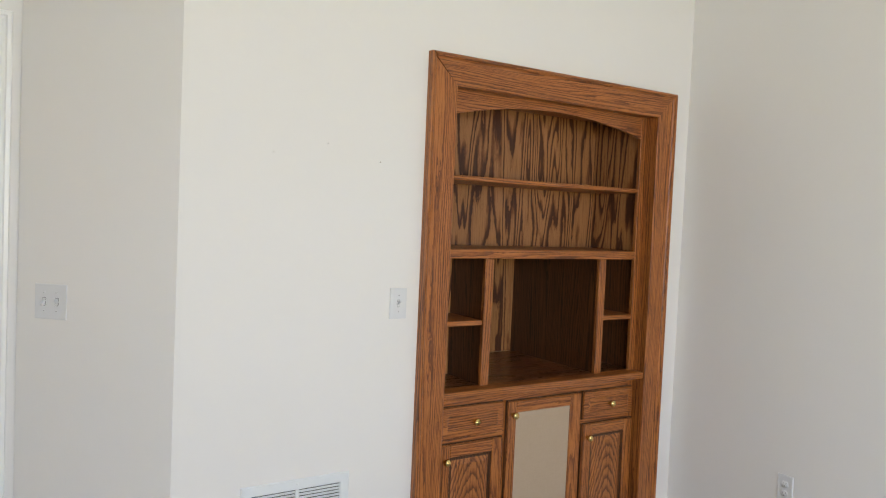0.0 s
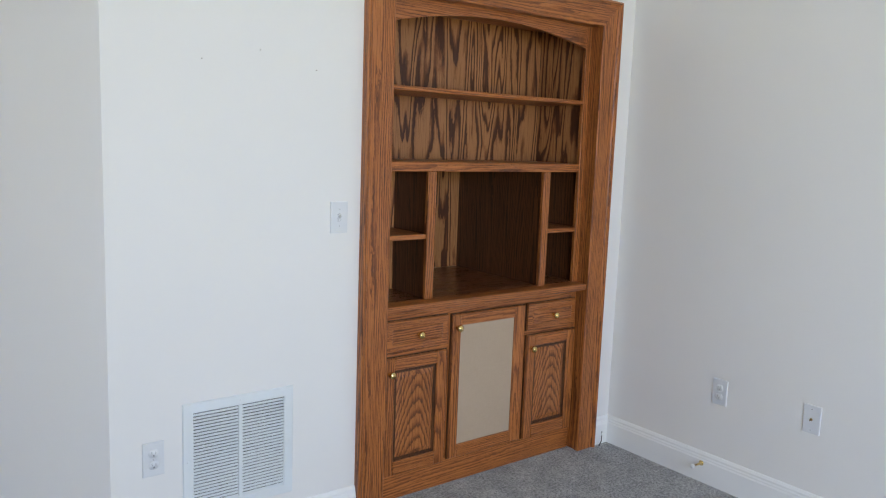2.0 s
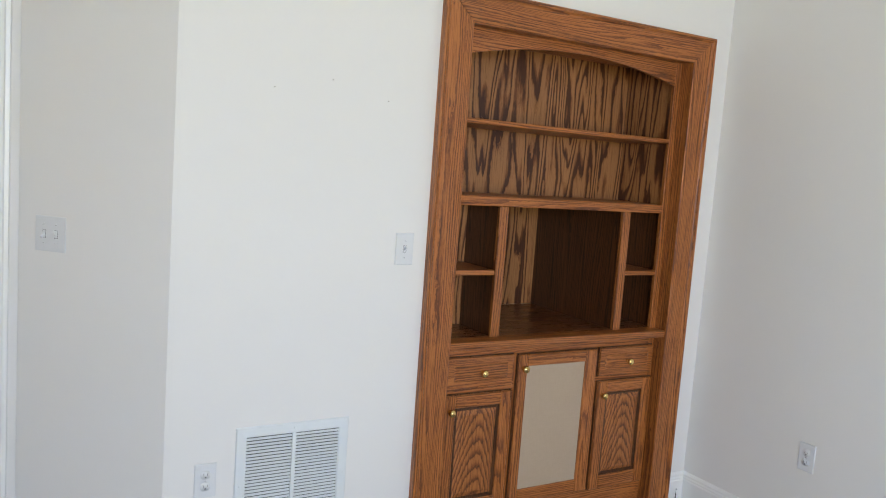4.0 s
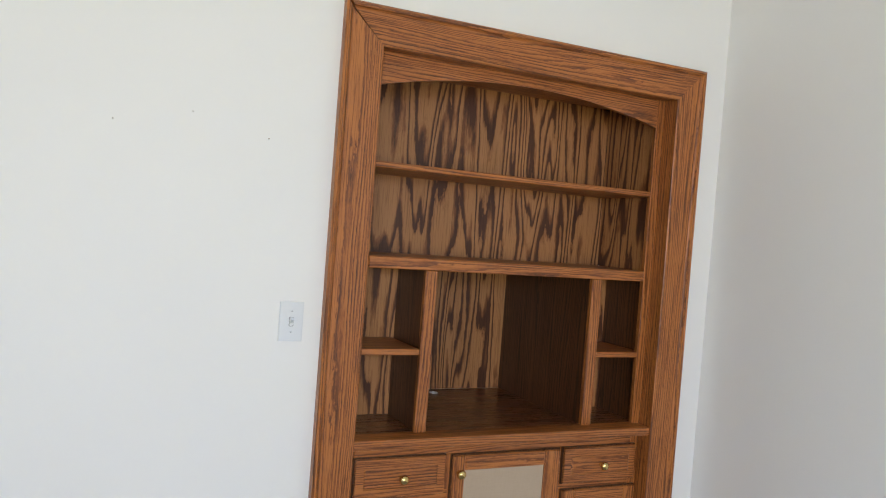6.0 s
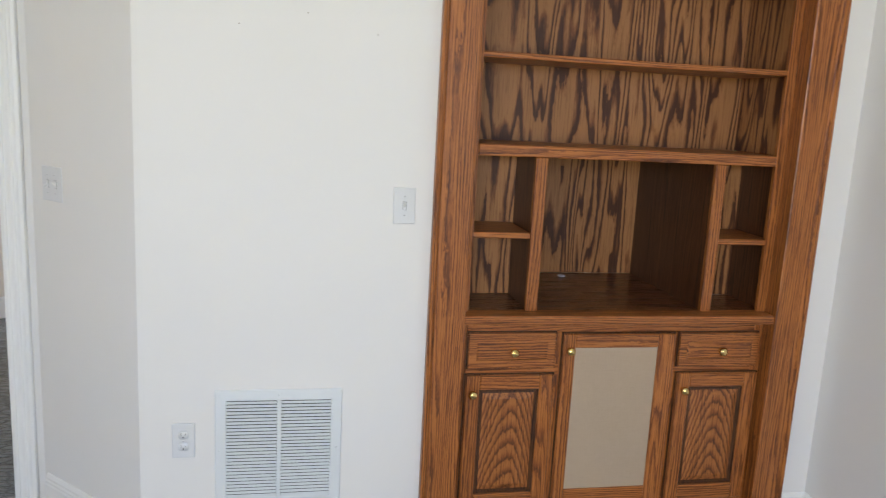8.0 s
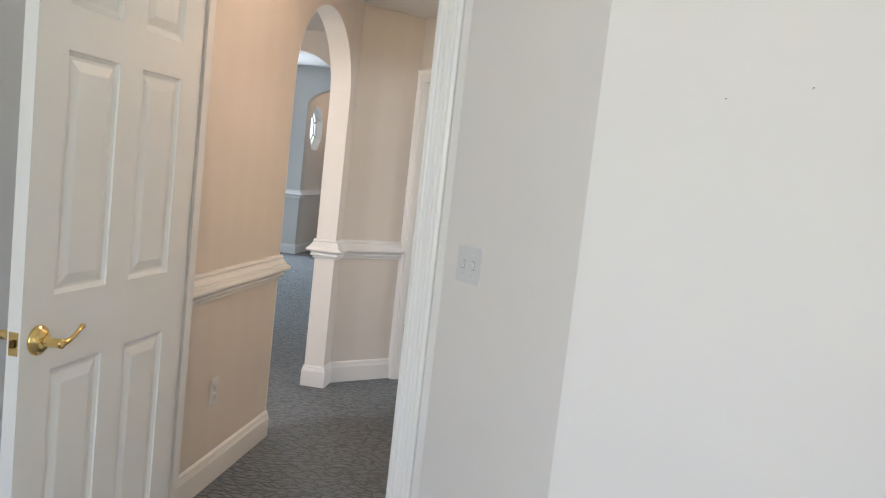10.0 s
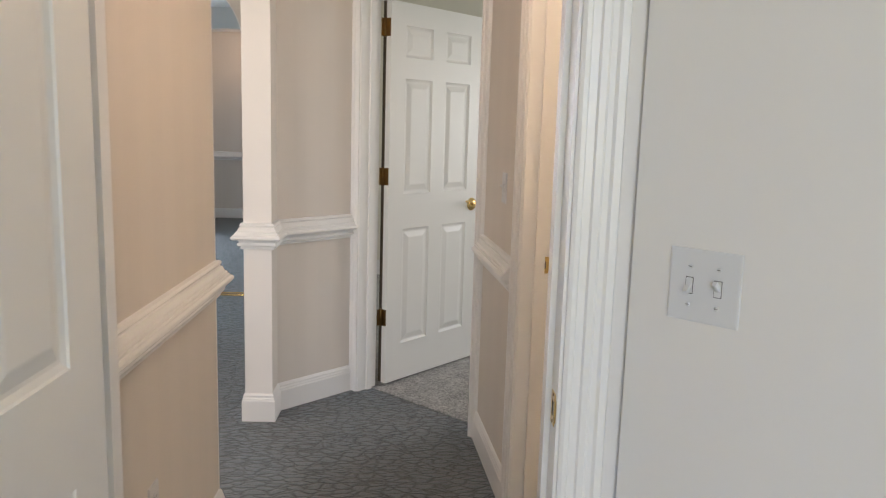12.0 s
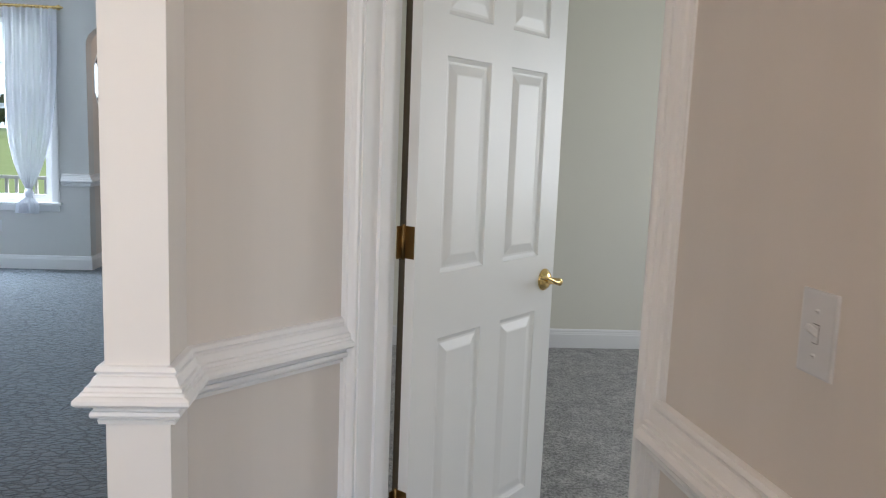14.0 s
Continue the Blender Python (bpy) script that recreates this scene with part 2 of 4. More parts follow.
def smooth(ob):
    for p in ob.data.polygons:
        p.use_smooth = True
    return ob


def part(name, bm, material, parent, label=""):
    ob = new(name, mesh_of(name, bm, material))
    ob.parent = parent
    return tagged(ob, label)


def thing(name, m, label, category, group=""):
    ob = new(name)
    ob.empty_display_size = .05
    ob.matrix_world = m
    return tagged(ob, label, category, group)


def structure(name, bm, material, label=""):
    return tagged(new(name, mesh_of(name, bm, material)), label, kind="structure")


def box(x0, x1, y0, y1, z0, z1, bevel=0.0, bm=None, seg=1):
    own = bmesh.new()
    bmesh.ops.create_cube(own, size=1)
    for v in own.verts:
        v.co = Vector(((x0 + x1) / 2 + v.co.x * (x1 - x0), (y0 + y1) / 2 + v.co.y * (y1 - y0), (z0 + z1) / 2 + v.co.z * (z1 - z0)))
    if bevel:
        bmesh.ops.bevel(own, geom=own.edges[:], offset=bevel, segments=seg, affect="EDGES", profile=.5)
    if bm is None:
        return own
    return merge(bm, own)


def merge(bm, own):
    me = bpy.data.meshes.new("tmp")
    own.to_mesh(me)
    own.free()
    bm.from_mesh(me)
    bpy.data.meshes.remove(me)
    return bm


def moved(bm, m):
    bmesh.ops.transform(bm, matrix=m, verts=bm.verts)
    return bm


def sweep(path, profile, up, closed=False, bm=None):
    """A profile of (offset to the left of the path, height along up) run along a path with mitred corners."""
    bm = bm or bmesh.new()
    path, up = [Vector(p) for p in path], Vector(up).normalized()
    n, rings = len(path), []
    for i, p in enumerate(path):
        a = (p - path[i - 1]).normalized() if i or closed else None
        b = (path[(i + 1) % n] - p).normalized() if i < n - 1 or closed else None
        a, b = a or b, b or a
        la, lb = up.cross(a), up.cross(b)
        side = (la + lb).normalized()
        side = side / max(.3, side.dot(la))
        rings.append([bm.verts.new(p + side * u + up * w) for u, w in profile])
    k = len(profile)
    for i in range(n if closed else n - 1):
        r, s = rings[i], rings[(i + 1) % n]
        for j in range(k):
            bm.faces.new((r[j], r[(j + 1) % k], s[(j + 1) % k], s[j]))
    if not closed:
        bm.faces.new(rings[0])
        bm.faces.new(rings[-1][::-1])
    return bm


def lathe(profile, m=None, seg=20):
    """A turned body round z from (radius, height)."""
    bm = bmesh.new()
    rings = [[bm.verts.new((r * math.cos(2 * math.pi * i / seg), r * math.sin(2 * math.pi * i / seg), z)) for i in range(seg)] for r, z in profile]
    for a, b in zip(rings, rings[1:]):
        for i in range(seg):
            bm.faces.new((a[i], a[(i + 1) % seg], b[(i + 1) % seg], b[i]))
    bm.faces.new(rings[0])
    bm.faces.new(rings[-1])
    for f in bm.faces:
        f.smooth = True
    return moved(bm, m) if m else bm


def tube(points, radius, seg=10, taper=None):
    bm = bmesh.new()
    pts = [Vector(p) for p in points]
    rings = []
    for i, p in enumerate(pts):
        d = (pts[min(i + 1, len(pts) - 1)] - pts[max(i - 1, 0)]).normalized()
        q = d.to_track_quat("Z", "Y")
        r = radius * (taper[i] if taper else 1)
        rings.append([bm.verts.new(p + q @ Vector((r * math.cos(2 * math.pi * j / seg), r * math.sin(2 * math.pi * j / seg), 0))) for j in range(seg)])
    for a, b in zip(rings, rings[1:]):
        for i in range(seg):
            bm.faces.new((a[i], a[(i + 1) % seg], b[(i + 1) % seg], b[i]))
    bm.faces.new(rings[0])
    bm.faces.new(rings[-1])
    for f in bm.faces:
        f.smooth = True
    return bm


def prism(bm, foot, bottoms, tops):
    """A block over a foot of plan points with its own bottom and top height at each."""
    lo = [bm.verts.new((x, y, z)) for (x, y), z in zip(foot, bottoms)]
    hi = [bm.verts.new((x, y, z)) for (x, y), z in zip(foot, tops)]
    bm.faces.new(lo[::-1])
    bm.faces.new(hi)
    for i in range(len(foot)):
        j = (i + 1) % len(foot)
        bm.faces.new((lo[i], lo[j], hi[j], hi[i]))


def wall(name, p0, p1, thick, z1, material, openings=(), label="", z0=0.0):
    """A wall whose face runs from p0 to p1 and whose thickness lies to the left of that way.
    An opening is (from, to, bottom, top) or, with a round head, (from, to, bottom, spring, rise)."""
    bm = bmesh.new()
    a, b = Vector(p0), Vector(p1)
    d = (b - a).normalized()
    n = Vector((-d.y, d.x)) * thick

    def block(u0, u1, b0, b1, t0, t1):
        c, e = a + d * u0, a + d * u1
        prism(bm, [tuple(c), tuple(e), tuple(e + n), tuple(c + n)], [b0, b1, b1, b0], [t0, t1, t1, t0])

    at = 0.0
    for o in sorted(openings):
        if o[0] > at:
            block(at, o[0], z0, z0, z1, z1)
        if o[2] > z0:
            block(o[0], o[1], z0, z0, o[2], o[2])
        if len(o) == 4:
            block(o[0], o[1], o[3], o[3], z1, z1)
        else:
            mid, half, steps = (o[0] + o[1]) / 2, (o[1] - o[0]) / 2, 28
            cuts = [-math.cos(math.pi * i / steps) for i in range(steps + 1)]
            for c0, c1 in zip(cuts, cuts[1:]):
                block(mid + c0 * half, mid + c1 * half, o[3] + o[4] * math.sqrt(max(0, 1 - c0 * c0)), o[3] + o[4] * math.sqrt(max(0, 1 - c1 * c1)), z1, z1)
        at = o[1]
    length = (b - a).length
    if at < length - 1e-6:
        block(at, length, z0, z0, z1, z1)
    bmesh.ops.remove_doubles(bm, verts=bm.verts, dist=1e-5)
    seen = {}
    for f in bm.faces:
        seen.setdefault(frozenset(f.verts), []).append(f)
    twice = [f for fs in seen.values() if len(fs) > 1 for f in fs]
    bmesh.ops.delete(bm, geom=twice, context="FACES_ONLY")
    return structure(name, bm, material, label)


def slab(name, x0, x1, y0, y1, z0, z1, material, label=""):
    return structure(name, box(x0, x1, y0, y1, z0, z1), material, label)


# ---------------------------------------------------------------- the shell
RW, LW, BACK = 1.985, -2.30, -4.60           # near room
DW = .415                                    # its door wall
slab("floor", LW - .12, RW + .12, BACK - .12, .475, -.1, 0, CARPET_GREY, "grey mottled plush carpet")
slab("floor_hall", -8.2, -.64, .4751, 10.5, -.1, -.001, CARPET_BLUE, "blue-grey carved pile carpet")
slab("floor_bath", -.78, 1.75, .70, 2.58, -.1, -.002, plain("bath_vinyl", (.6, .55, .48), .4, .05), "cream sheet floor")
bm = bmesh.new()
prism(bm, [(-.76, 2.60), (2.6, 2.60), (2.6, 6.56), (-1.88, 6.56), (-1.88, 3.68)], [-.1] * 5, [.004] * 5)
structure("floor_far_room", bm, CARPET_GREY, "grey mottled plush carpet")

wall("wall_cabinet", (-.39, 0), (RW, 0), .12, 2.745, ROOM_PAINT, [(.39 + .575, .39 + 1.805, 0, 2.065)], "cream painted wall round the oak cabinet")
wall("wall_diagonal", (-.79, .40), (-.39, 0), .10, 2.745, ROOM_PAINT, (), "cream painted diagonal wall")
wall("wall_door", (LW, DW), (-.775, DW), .12, 2.745, ROOM_PAINT, [(-LW - 1.700, -LW - .880, 0, 2.045)], "cream painted wall with doorway")
wall("wall_east", (RW, 0.12), (RW, BACK), .12, 2.745, ROOM_PAINT, (), "cream painted wall")
wall("wall_back", (RW, BACK), (LW, BACK), .12, 2.745, ROOM_PAINT, [(1.50, 3.80, .75, 2.30)], "cream painted wall with window")
wall("wall_west", (LW, BACK), (LW, DW + .12), .12, 2.745, ROOM_PAINT, (), "cream painted wall")
RIDGE_X, SLOPE = -.15, .535
RIDGE_Z = 2.745 + (RW - RIDGE_X) * SLOPE
bm = bmesh.new()
for y0, y1 in ((-.05, .12), (BACK - .12, BACK)):
    own = bmesh.new()
    tri = [(LW, 2.745), (RW, 2.745), (RIDGE_X, RIDGE_Z)]
    fr = [own.verts.new((x, y0, z)) for x, z in tri]
    bk = [own.verts.new((x, y1, z)) for x, z in tri]
    own.faces.new(fr)
    own.faces.new(bk)
    for i in range(3):
        j = (i + 1) % 3
        own.faces.new((fr[i], fr[j], bk[j], bk[i]))
    merge(bm, own)
structure("wall_gable", bm, ROOM_PAINT, "cream painted gable above the cabinet wall")
bm = bmesh.new()
for xa, za, xb, zb in ((RW + .12, 2.745 - .064, RIDGE_X, RIDGE_Z), (RIDGE_X, RIDGE_Z, LW - .12, 2.745 - .066)):
    vs = [bm.verts.new(p) for p in ((xa, BACK - .12, za), (xb, BACK - .12, zb), (xb, .13, zb), (xa, .13, za))]
    ws = [bm.verts.new(v.co + Vector((0, 0, .1))) for v in vs]
    bm.faces.new(vs), bm.faces.new(ws)
    for i in range(4):
        j = (i + 1) % 4
        bm.faces.new((vs[i], vs[j], ws[j], ws[i]))
structure("ceiling", bm, CEILING, "white vaulted ceiling")
slab("ceiling_alcove", LW - .12, -.30, -.04, .56, 2.747, 2.85, CEILING)

# unseen slab and wall, added to keep sky light out behind the cabinet
slab("light_block_top", -.95, 2.105, .131, .739, 2.46, 2.52, CEILING)
slab("light_block_side", 1.985, 2.105, .121, .739, 0, 2.46, ROOM_PAINT)
HL, HC = -1.82, 2.44               # hall
wall("wall_hall_left", (HL, .536), (HL, 2.84), .125, HC, HALL_PAPER, [(1.189, 2.164, 0, 1.835, .45)], "pink striped wall with arched opening")
HA, HB = Vector((-.862, 2.545)), Vector((-.668, .536))
HD = (HB - HA).normalized()
HN = Vector((HD.y, -HD.x))
jamb = bpy.data.objects["wall_hall_left"].data
jamb.materials.append(JAMB_LIT_PAINT)
for f in jamb.polygons:
    if abs(f.normal.x) < .2 and f.center.z < 2.32 and 1.65 < f.center.y < 2.75:
        f.material_index = 1
wall("wall_hall_right", HA, HB, .10, HC, HALL_PAPER, [(.755, 1.42, 0, 2.045)], "pink striped wall with bathroom doorway")
wall("wall_hall_rail", (HL, 2.841), (-1.49, 3.171), .10, HC, HALL_PAPER, (), "pink striped diagonal wall with chair rail")
wall("wall_hall_door", (-1.49, 3.171), (-.865, 2.546), .12, HC, HALL_PAPER, [(.038, .862, 0, 2.045)], "pink striped diagonal wall with doorway")
# unstriped reveal paint, its whiteness raised to carry daylight from the doorway
REVEAL_LIT_PAINT = paint("pale_reveal_paint_lit", (.86, .835, .81), (.84, .815, .79), .5)


def arch_liner(name, a, b, out, thick, spring, rise):
    """A thin painted lining round an arched opening from a to b in a wall whose face looks along out."""
    a, b, o = Vector((*a, 0)), Vector((*b, 0)), Vector((*out, 0))
    mid, half = (a + b) / 2, (b - a) / 2
    path = [a] + [mid - half * math.cos(math.pi * i / 30) + Vector((0, 0, spring + rise * math.sin(math.pi * i / 30))) for i in range(31)] + [b]
    bm = bmesh.new()
    up = Vector((0, 0, 1))
    pts = path if o.cross(up).dot(b - a) < 0 else path[::-1]
    sweep(pts, [(.001, .0015), (-.004, .0015), (-.004, -thick - .0015), (.001, -thick - .0015)], o, bm=bm)
    return structure(name, bm, REVEAL_LIT_PAINT, "plain painted lining of the arched opening, whitened for daylight")


arch_liner("trim_arch_1", (HL, 1.725), (HL, 2.70), (1, 0), .125, 1.835, .45)
arch_liner("trim_arch_2", (-3.13, 4.0), (-2.23, 4.0), (0, -1), .121, 1.835, .45)
bm = bmesh.new()
prism(bm, [(-3.45, .53), (-.741, .53), (-.741, 2.66), (-1.4, 3.38), (-1.9, 4.1), (-3.45, 4.1)], [HC] * 6, [HC + .1] * 6)
structure("ceiling_hall", bm, CEILING, "white flat ceiling")
wall("wall_vestibule_west", (-3.4, .536), (-3.4, 4.0), .12, HC, HALL_PAPER)
# the opening in the south wall is added for the vestibule daylight
wall("wall_vestibule_south", (-1.946, .64), (-3.4, .64), .10, HC, HALL_PAPER, [(.57, 1.40, .78, 2.12)])
wall("wall_vestibule_east", (-1.946, 4.0), (-1.946, 2.842), .08, HC, HALL_PAPER)
wall("wall_arch", (-3.4, 4.0), (-1.87, 4.0), .12, 2.75, HALL_PAPER, [(.27, 1.17, 0, 1.835, .45)], "pink striped wall with arched opening")
LY = 9.0                                     # living room
wall("wall_living", (-8.0, LY), (-1.9, LY), .14, 2.75, LIVING_PAINT, [(2.21, 3.36, .66, 2.45), (3.715, 5.25, 0, 2.20, .30)], "pale grey wall with window and arched alcove")
wall("wall_living_east", (-1.90, LY), (-1.90, 4.12), .12, 2.75, LIVING_PAINT)
wall("wall_living_south", (-1.9, 4.121), (-8.0, 4.121), -.001, 2.75, LIVING_PAINT, [(.33, 1.23, 0, 1.835, .45)])
wall("wall_living_west", (-8.0, 4.0), (-8.0, LY), .12, 2.75, LIVING_PAINT)
slab("ceiling_living", -8.1, -1.8, 4.121, LY + .1, 2.75, 2.85, CEILING)
OY0, OY1, OZ0, OZ1 = 9.19, 9.77, 1.55, 2.215
wall("wall_entry_west", (-4.285, LY + .14), (-4.285, 10.35), .12, 2.6, HALL_PAPER, [(OY0 - LY - .14, OY1 - LY - .14, OZ0, OZ1)], "pinkish alcove wall with octagonal window")
wall("wall_entry_north", (-4.405, 10.35), (-2.63, 10.35), .12, 2.6, HALL_PAPER)
wall("wall_entry_east", (-2.75, 10.35), (-2.75, LY + .14), .12, 2.6, HALL_PAPER)
slab("ceiling_entry", -4.405, -2.6, LY + .14, 10.5, 2.6, 2.7, CEILING)

FY = 6.38                                    # far room
wall("wall_far", (-1.86, FY), (2.5, FY), .12, 2.6, FAR_PAINT, (), "pale cream painted wall")
wall("wall_far_west", (-1.77, 3.45), (-1.77, FY), .09, 2.6, FAR_PAINT)
# east opening is added, out of view, for the far-room daylight
wall("wall_far_east", (2.5, FY), (2.5, 2.665), .12, 2.6, FAR_PAINT, [(1.0, 2.5, .8, 2.2)])
wall("wall_far_south", (2.5, 2.664), (-.74, 2.664), .003, 2.6, FAR_PAINT)
slab("ceiling_far_room", -1.9, 2.62, 2.62, FY + .12, 2.6, 2.7, CEILING)

BY = 2.56                                    # bath
wall("wall_bath_mirror", (-.76, BY), (1.6, BY), .10, HC, BATH_PAINT, (), "warm cream bathroom wall")
wall("wall_bath_east", (1.6, BY), (1.6, .70), .12, HC, BATH_PAINT, [(1.24, 1.59, 1.28, 1.56)])
wall("wall_bath_south", (1.6, .82), (-.719, .82), .08, HC, BATH_PAINT)
slab("ceiling_bath", -.74, 1.72, .72, 2.64, HC, HC + .1, CEILING)

# ---------------------------------------------------------------- trim
BASE = [(0, 0), (.016, 0), (.016, .100), (.013, .106), (.013, .112), (.010, .118), (.010, .126), (.004, .136), (0, .138)]
RAIL = [(0, .828), (.013, .828), (.015, .837), (.012, .839), (.012, .843), (.024, .844), (.027, .850), (.025, .857), (.019, .858), (.021, .866), (.030, .872),
        (.045, .873), (.051, .880), (.050, .888), (.044, .894), (.039, .895), (.038, .901), (.033, .902), (.032, .910), (.026, .912), (.019, .928), (.014, .930),
        (.014, .934), (.018, .939), (.014, .948), (0, .950)]
CASE = [(0, 0), (0, .010), (.008, .014), (.016, .014), (.020, .010), (.034, .012), (.038, .017), (.050, .019), (.056, .015), (.066, .017), (.072, .022), (.086, .022), (.090, .016), (.090, 0)]


def trim(name, runs, profile, material=TRIM, label=""):
    for run in runs:
        structure(name, sweep([(x, y, 0) for x, y in run], profile, (0, 0, 1)), material, label)


trim("baseboard", [[(.503, 0), (-.39, 0), (-.775, .385)], [(RW, BACK), (RW, 0), (1.868, 0)], [(-1.80, DW), (LW, DW), (LW, BACK)], [(LW, BACK), (RW, BACK)]], BASE,
     label="white moulded baseboard")
HALL_RUN = [(HL - .125, 1.725), (HL, 1.725), (HL, .54)]
POST_RUN = [(-1.49, 3.171), (HL, 2.841), (HL, 2.70), (HL - .125, 2.70), (HL - .125, 3.9)]
RIGHT_RUN = [tuple(HA + HD * .675), tuple(HA + HD * .02)]
NEAR_RUN = [tuple(HA + HD * 1.92), tuple(HA + HD * 1.50)]
trim("baseboard_hall", [HALL_RUN, POST_RUN, RIGHT_RUN, NEAR_RUN], BASE, label="white moulded baseboard")
trim("chair_rail", [HALL_RUN, POST_RUN, RIGHT_RUN, NEAR_RUN], RAIL, label="white moulded chair rail")
LIV = [[(-4.285, 10.35), (-4.285, LY), (-8.0, LY)], [(-2.75, 10.35), (-4.285, 10.35)], [(-1.9, LY), (-2.75, LY), (-2.75, 10.35)]]
trim("baseboard_living", LIV, BASE, label="white moulded baseboard")
trim("chair_rail_living", [[(-4.285, 10.35), (-4.285, LY), (-4.54, LY)], [(-2.75, 10.35), (-4.285, 10.35)], [(-1.9, LY), (-2.75, LY), (-2.75, 10.35)]], RAIL, label="white moulded chair rail")
trim("baseboard_far_room", [[(2.5, FY), (-1.77, FY), (-1.77, 3.5)]], BASE, label="white moulded baseboard")


def doorway(name, p0, p1, out, depth, top=2.045, sides=(True, True)):
    """Jambs, stop and casings of an opening from p0 to p1; out points to the face on which its plan stands, depth goes back through the wall."""
    a, b, o = Vector((*p0, 0)), Vector((*p1, 0)), Vector((*out, 0)).normalized()
    up, d = Vector((0, 0, 1)), (Vector((*p1, 0)) - Vector((*p0, 0))).normalized()
    bm = bmesh.new()
    jt = .018
    # the frame, as a U swept round the opening
    path = [a, a + up * top, b + up * top, b]
    def run(profile, n):
        pts = path if n.cross(up).dot(d) < 0 else path[::-1]
        sweep(pts, profile, n, bm=bm)
    run([(0, .002), (0, -depth - .002), (-jt, -depth - .002), (-jt, .002)], o)
    run([(-jt, -depth * .45), (-jt, -depth * .45 - .035), (-jt - .011, -depth * .45 - .035), (-jt - .011, -depth * .45)], o)
    ob = structure(name, bm, TRIM, "white painted door frame")
    for k, (n, off, use) in enumerate(((o, 0.0, sides[0]), (-o, -depth, sides[1]))):
        if not use:
            continue
        bm = bmesh.new()
        pts = [p + o * off for p in path]
        pts = pts if n.cross(up).dot(d) < 0 else pts[::-1]
        sweep(pts, [(u * .84 - .012, w) for u, w in CASE], n, bm=bm)
        structure("trim_casing", bm, TRIM, "white fluted door casing")
    return ob


doorway("door_frame_1", (-1.700, DW), (-.880, DW), (0, -1), .12)
doorway("door_frame_2", HA + HD * 1.42, HA + HD * .755, HN, .10)
Q = .70711
doorway("door_frame_3", (-1.49 + .038 * Q, 3.171 - .038 * Q), (-1.49 + .862 * Q, 3.171 - .862 * Q), (-1, -1), .12)

# ---------------------------------------------------------------- oak built-in cabinet
CX0, CX1, CT = .504, 1.868, 2.125


def raised_panel(x0, x1, z0, z1, y, slope=.035, depth=.010):
    """A field panel with bevelled margins, its front at y."""
    bm = bmesh.new()
    rings = []
    for inset, dy in ((0, depth), (.002, depth), (slope, 0), (slope + .003, 0)):
        rings.append([bm.verts.new(p) for p in ((x0 + inset, y + dy, z0 + inset), (x1 - inset, y + dy, z0 + inset), (x1 - inset, y + dy, z1 - inset), (x0 + inset, y + dy, z1 - inset))])
    for r, s in zip(rings, rings[1:]):
        for i in range(4):
            bm.faces.new((r[i], r[(i + 1) % 4], s[(i + 1) % 4], s[i]))
    bm.faces.new(rings[-1])
    back = [bm.verts.new((v.co.x, y + .016, v.co.z)) for v in rings[0]]
    for i in range(4):
        bm.faces.new((rings[0][i], rings[0][(i + 1) % 4], back[(i + 1) % 4], back[i]))
    bm.faces.new(back)
    return bm


def knob(parent, x, y, z):
    turn = Matrix.Translation((x, y, z)) @ Matrix.Rotation(radians(90), 4, "X")
    prof = [(.0075, 0), (.0085, .003), (.0055, .006), (.0055, .012), (.010, .015), (.0150, .020), (.0158, .025), (.013, .031), (.007, .034), (.002, .035)]
    return part("knob", lathe(prof, turn), BRASS, parent, "polished brass round knob")


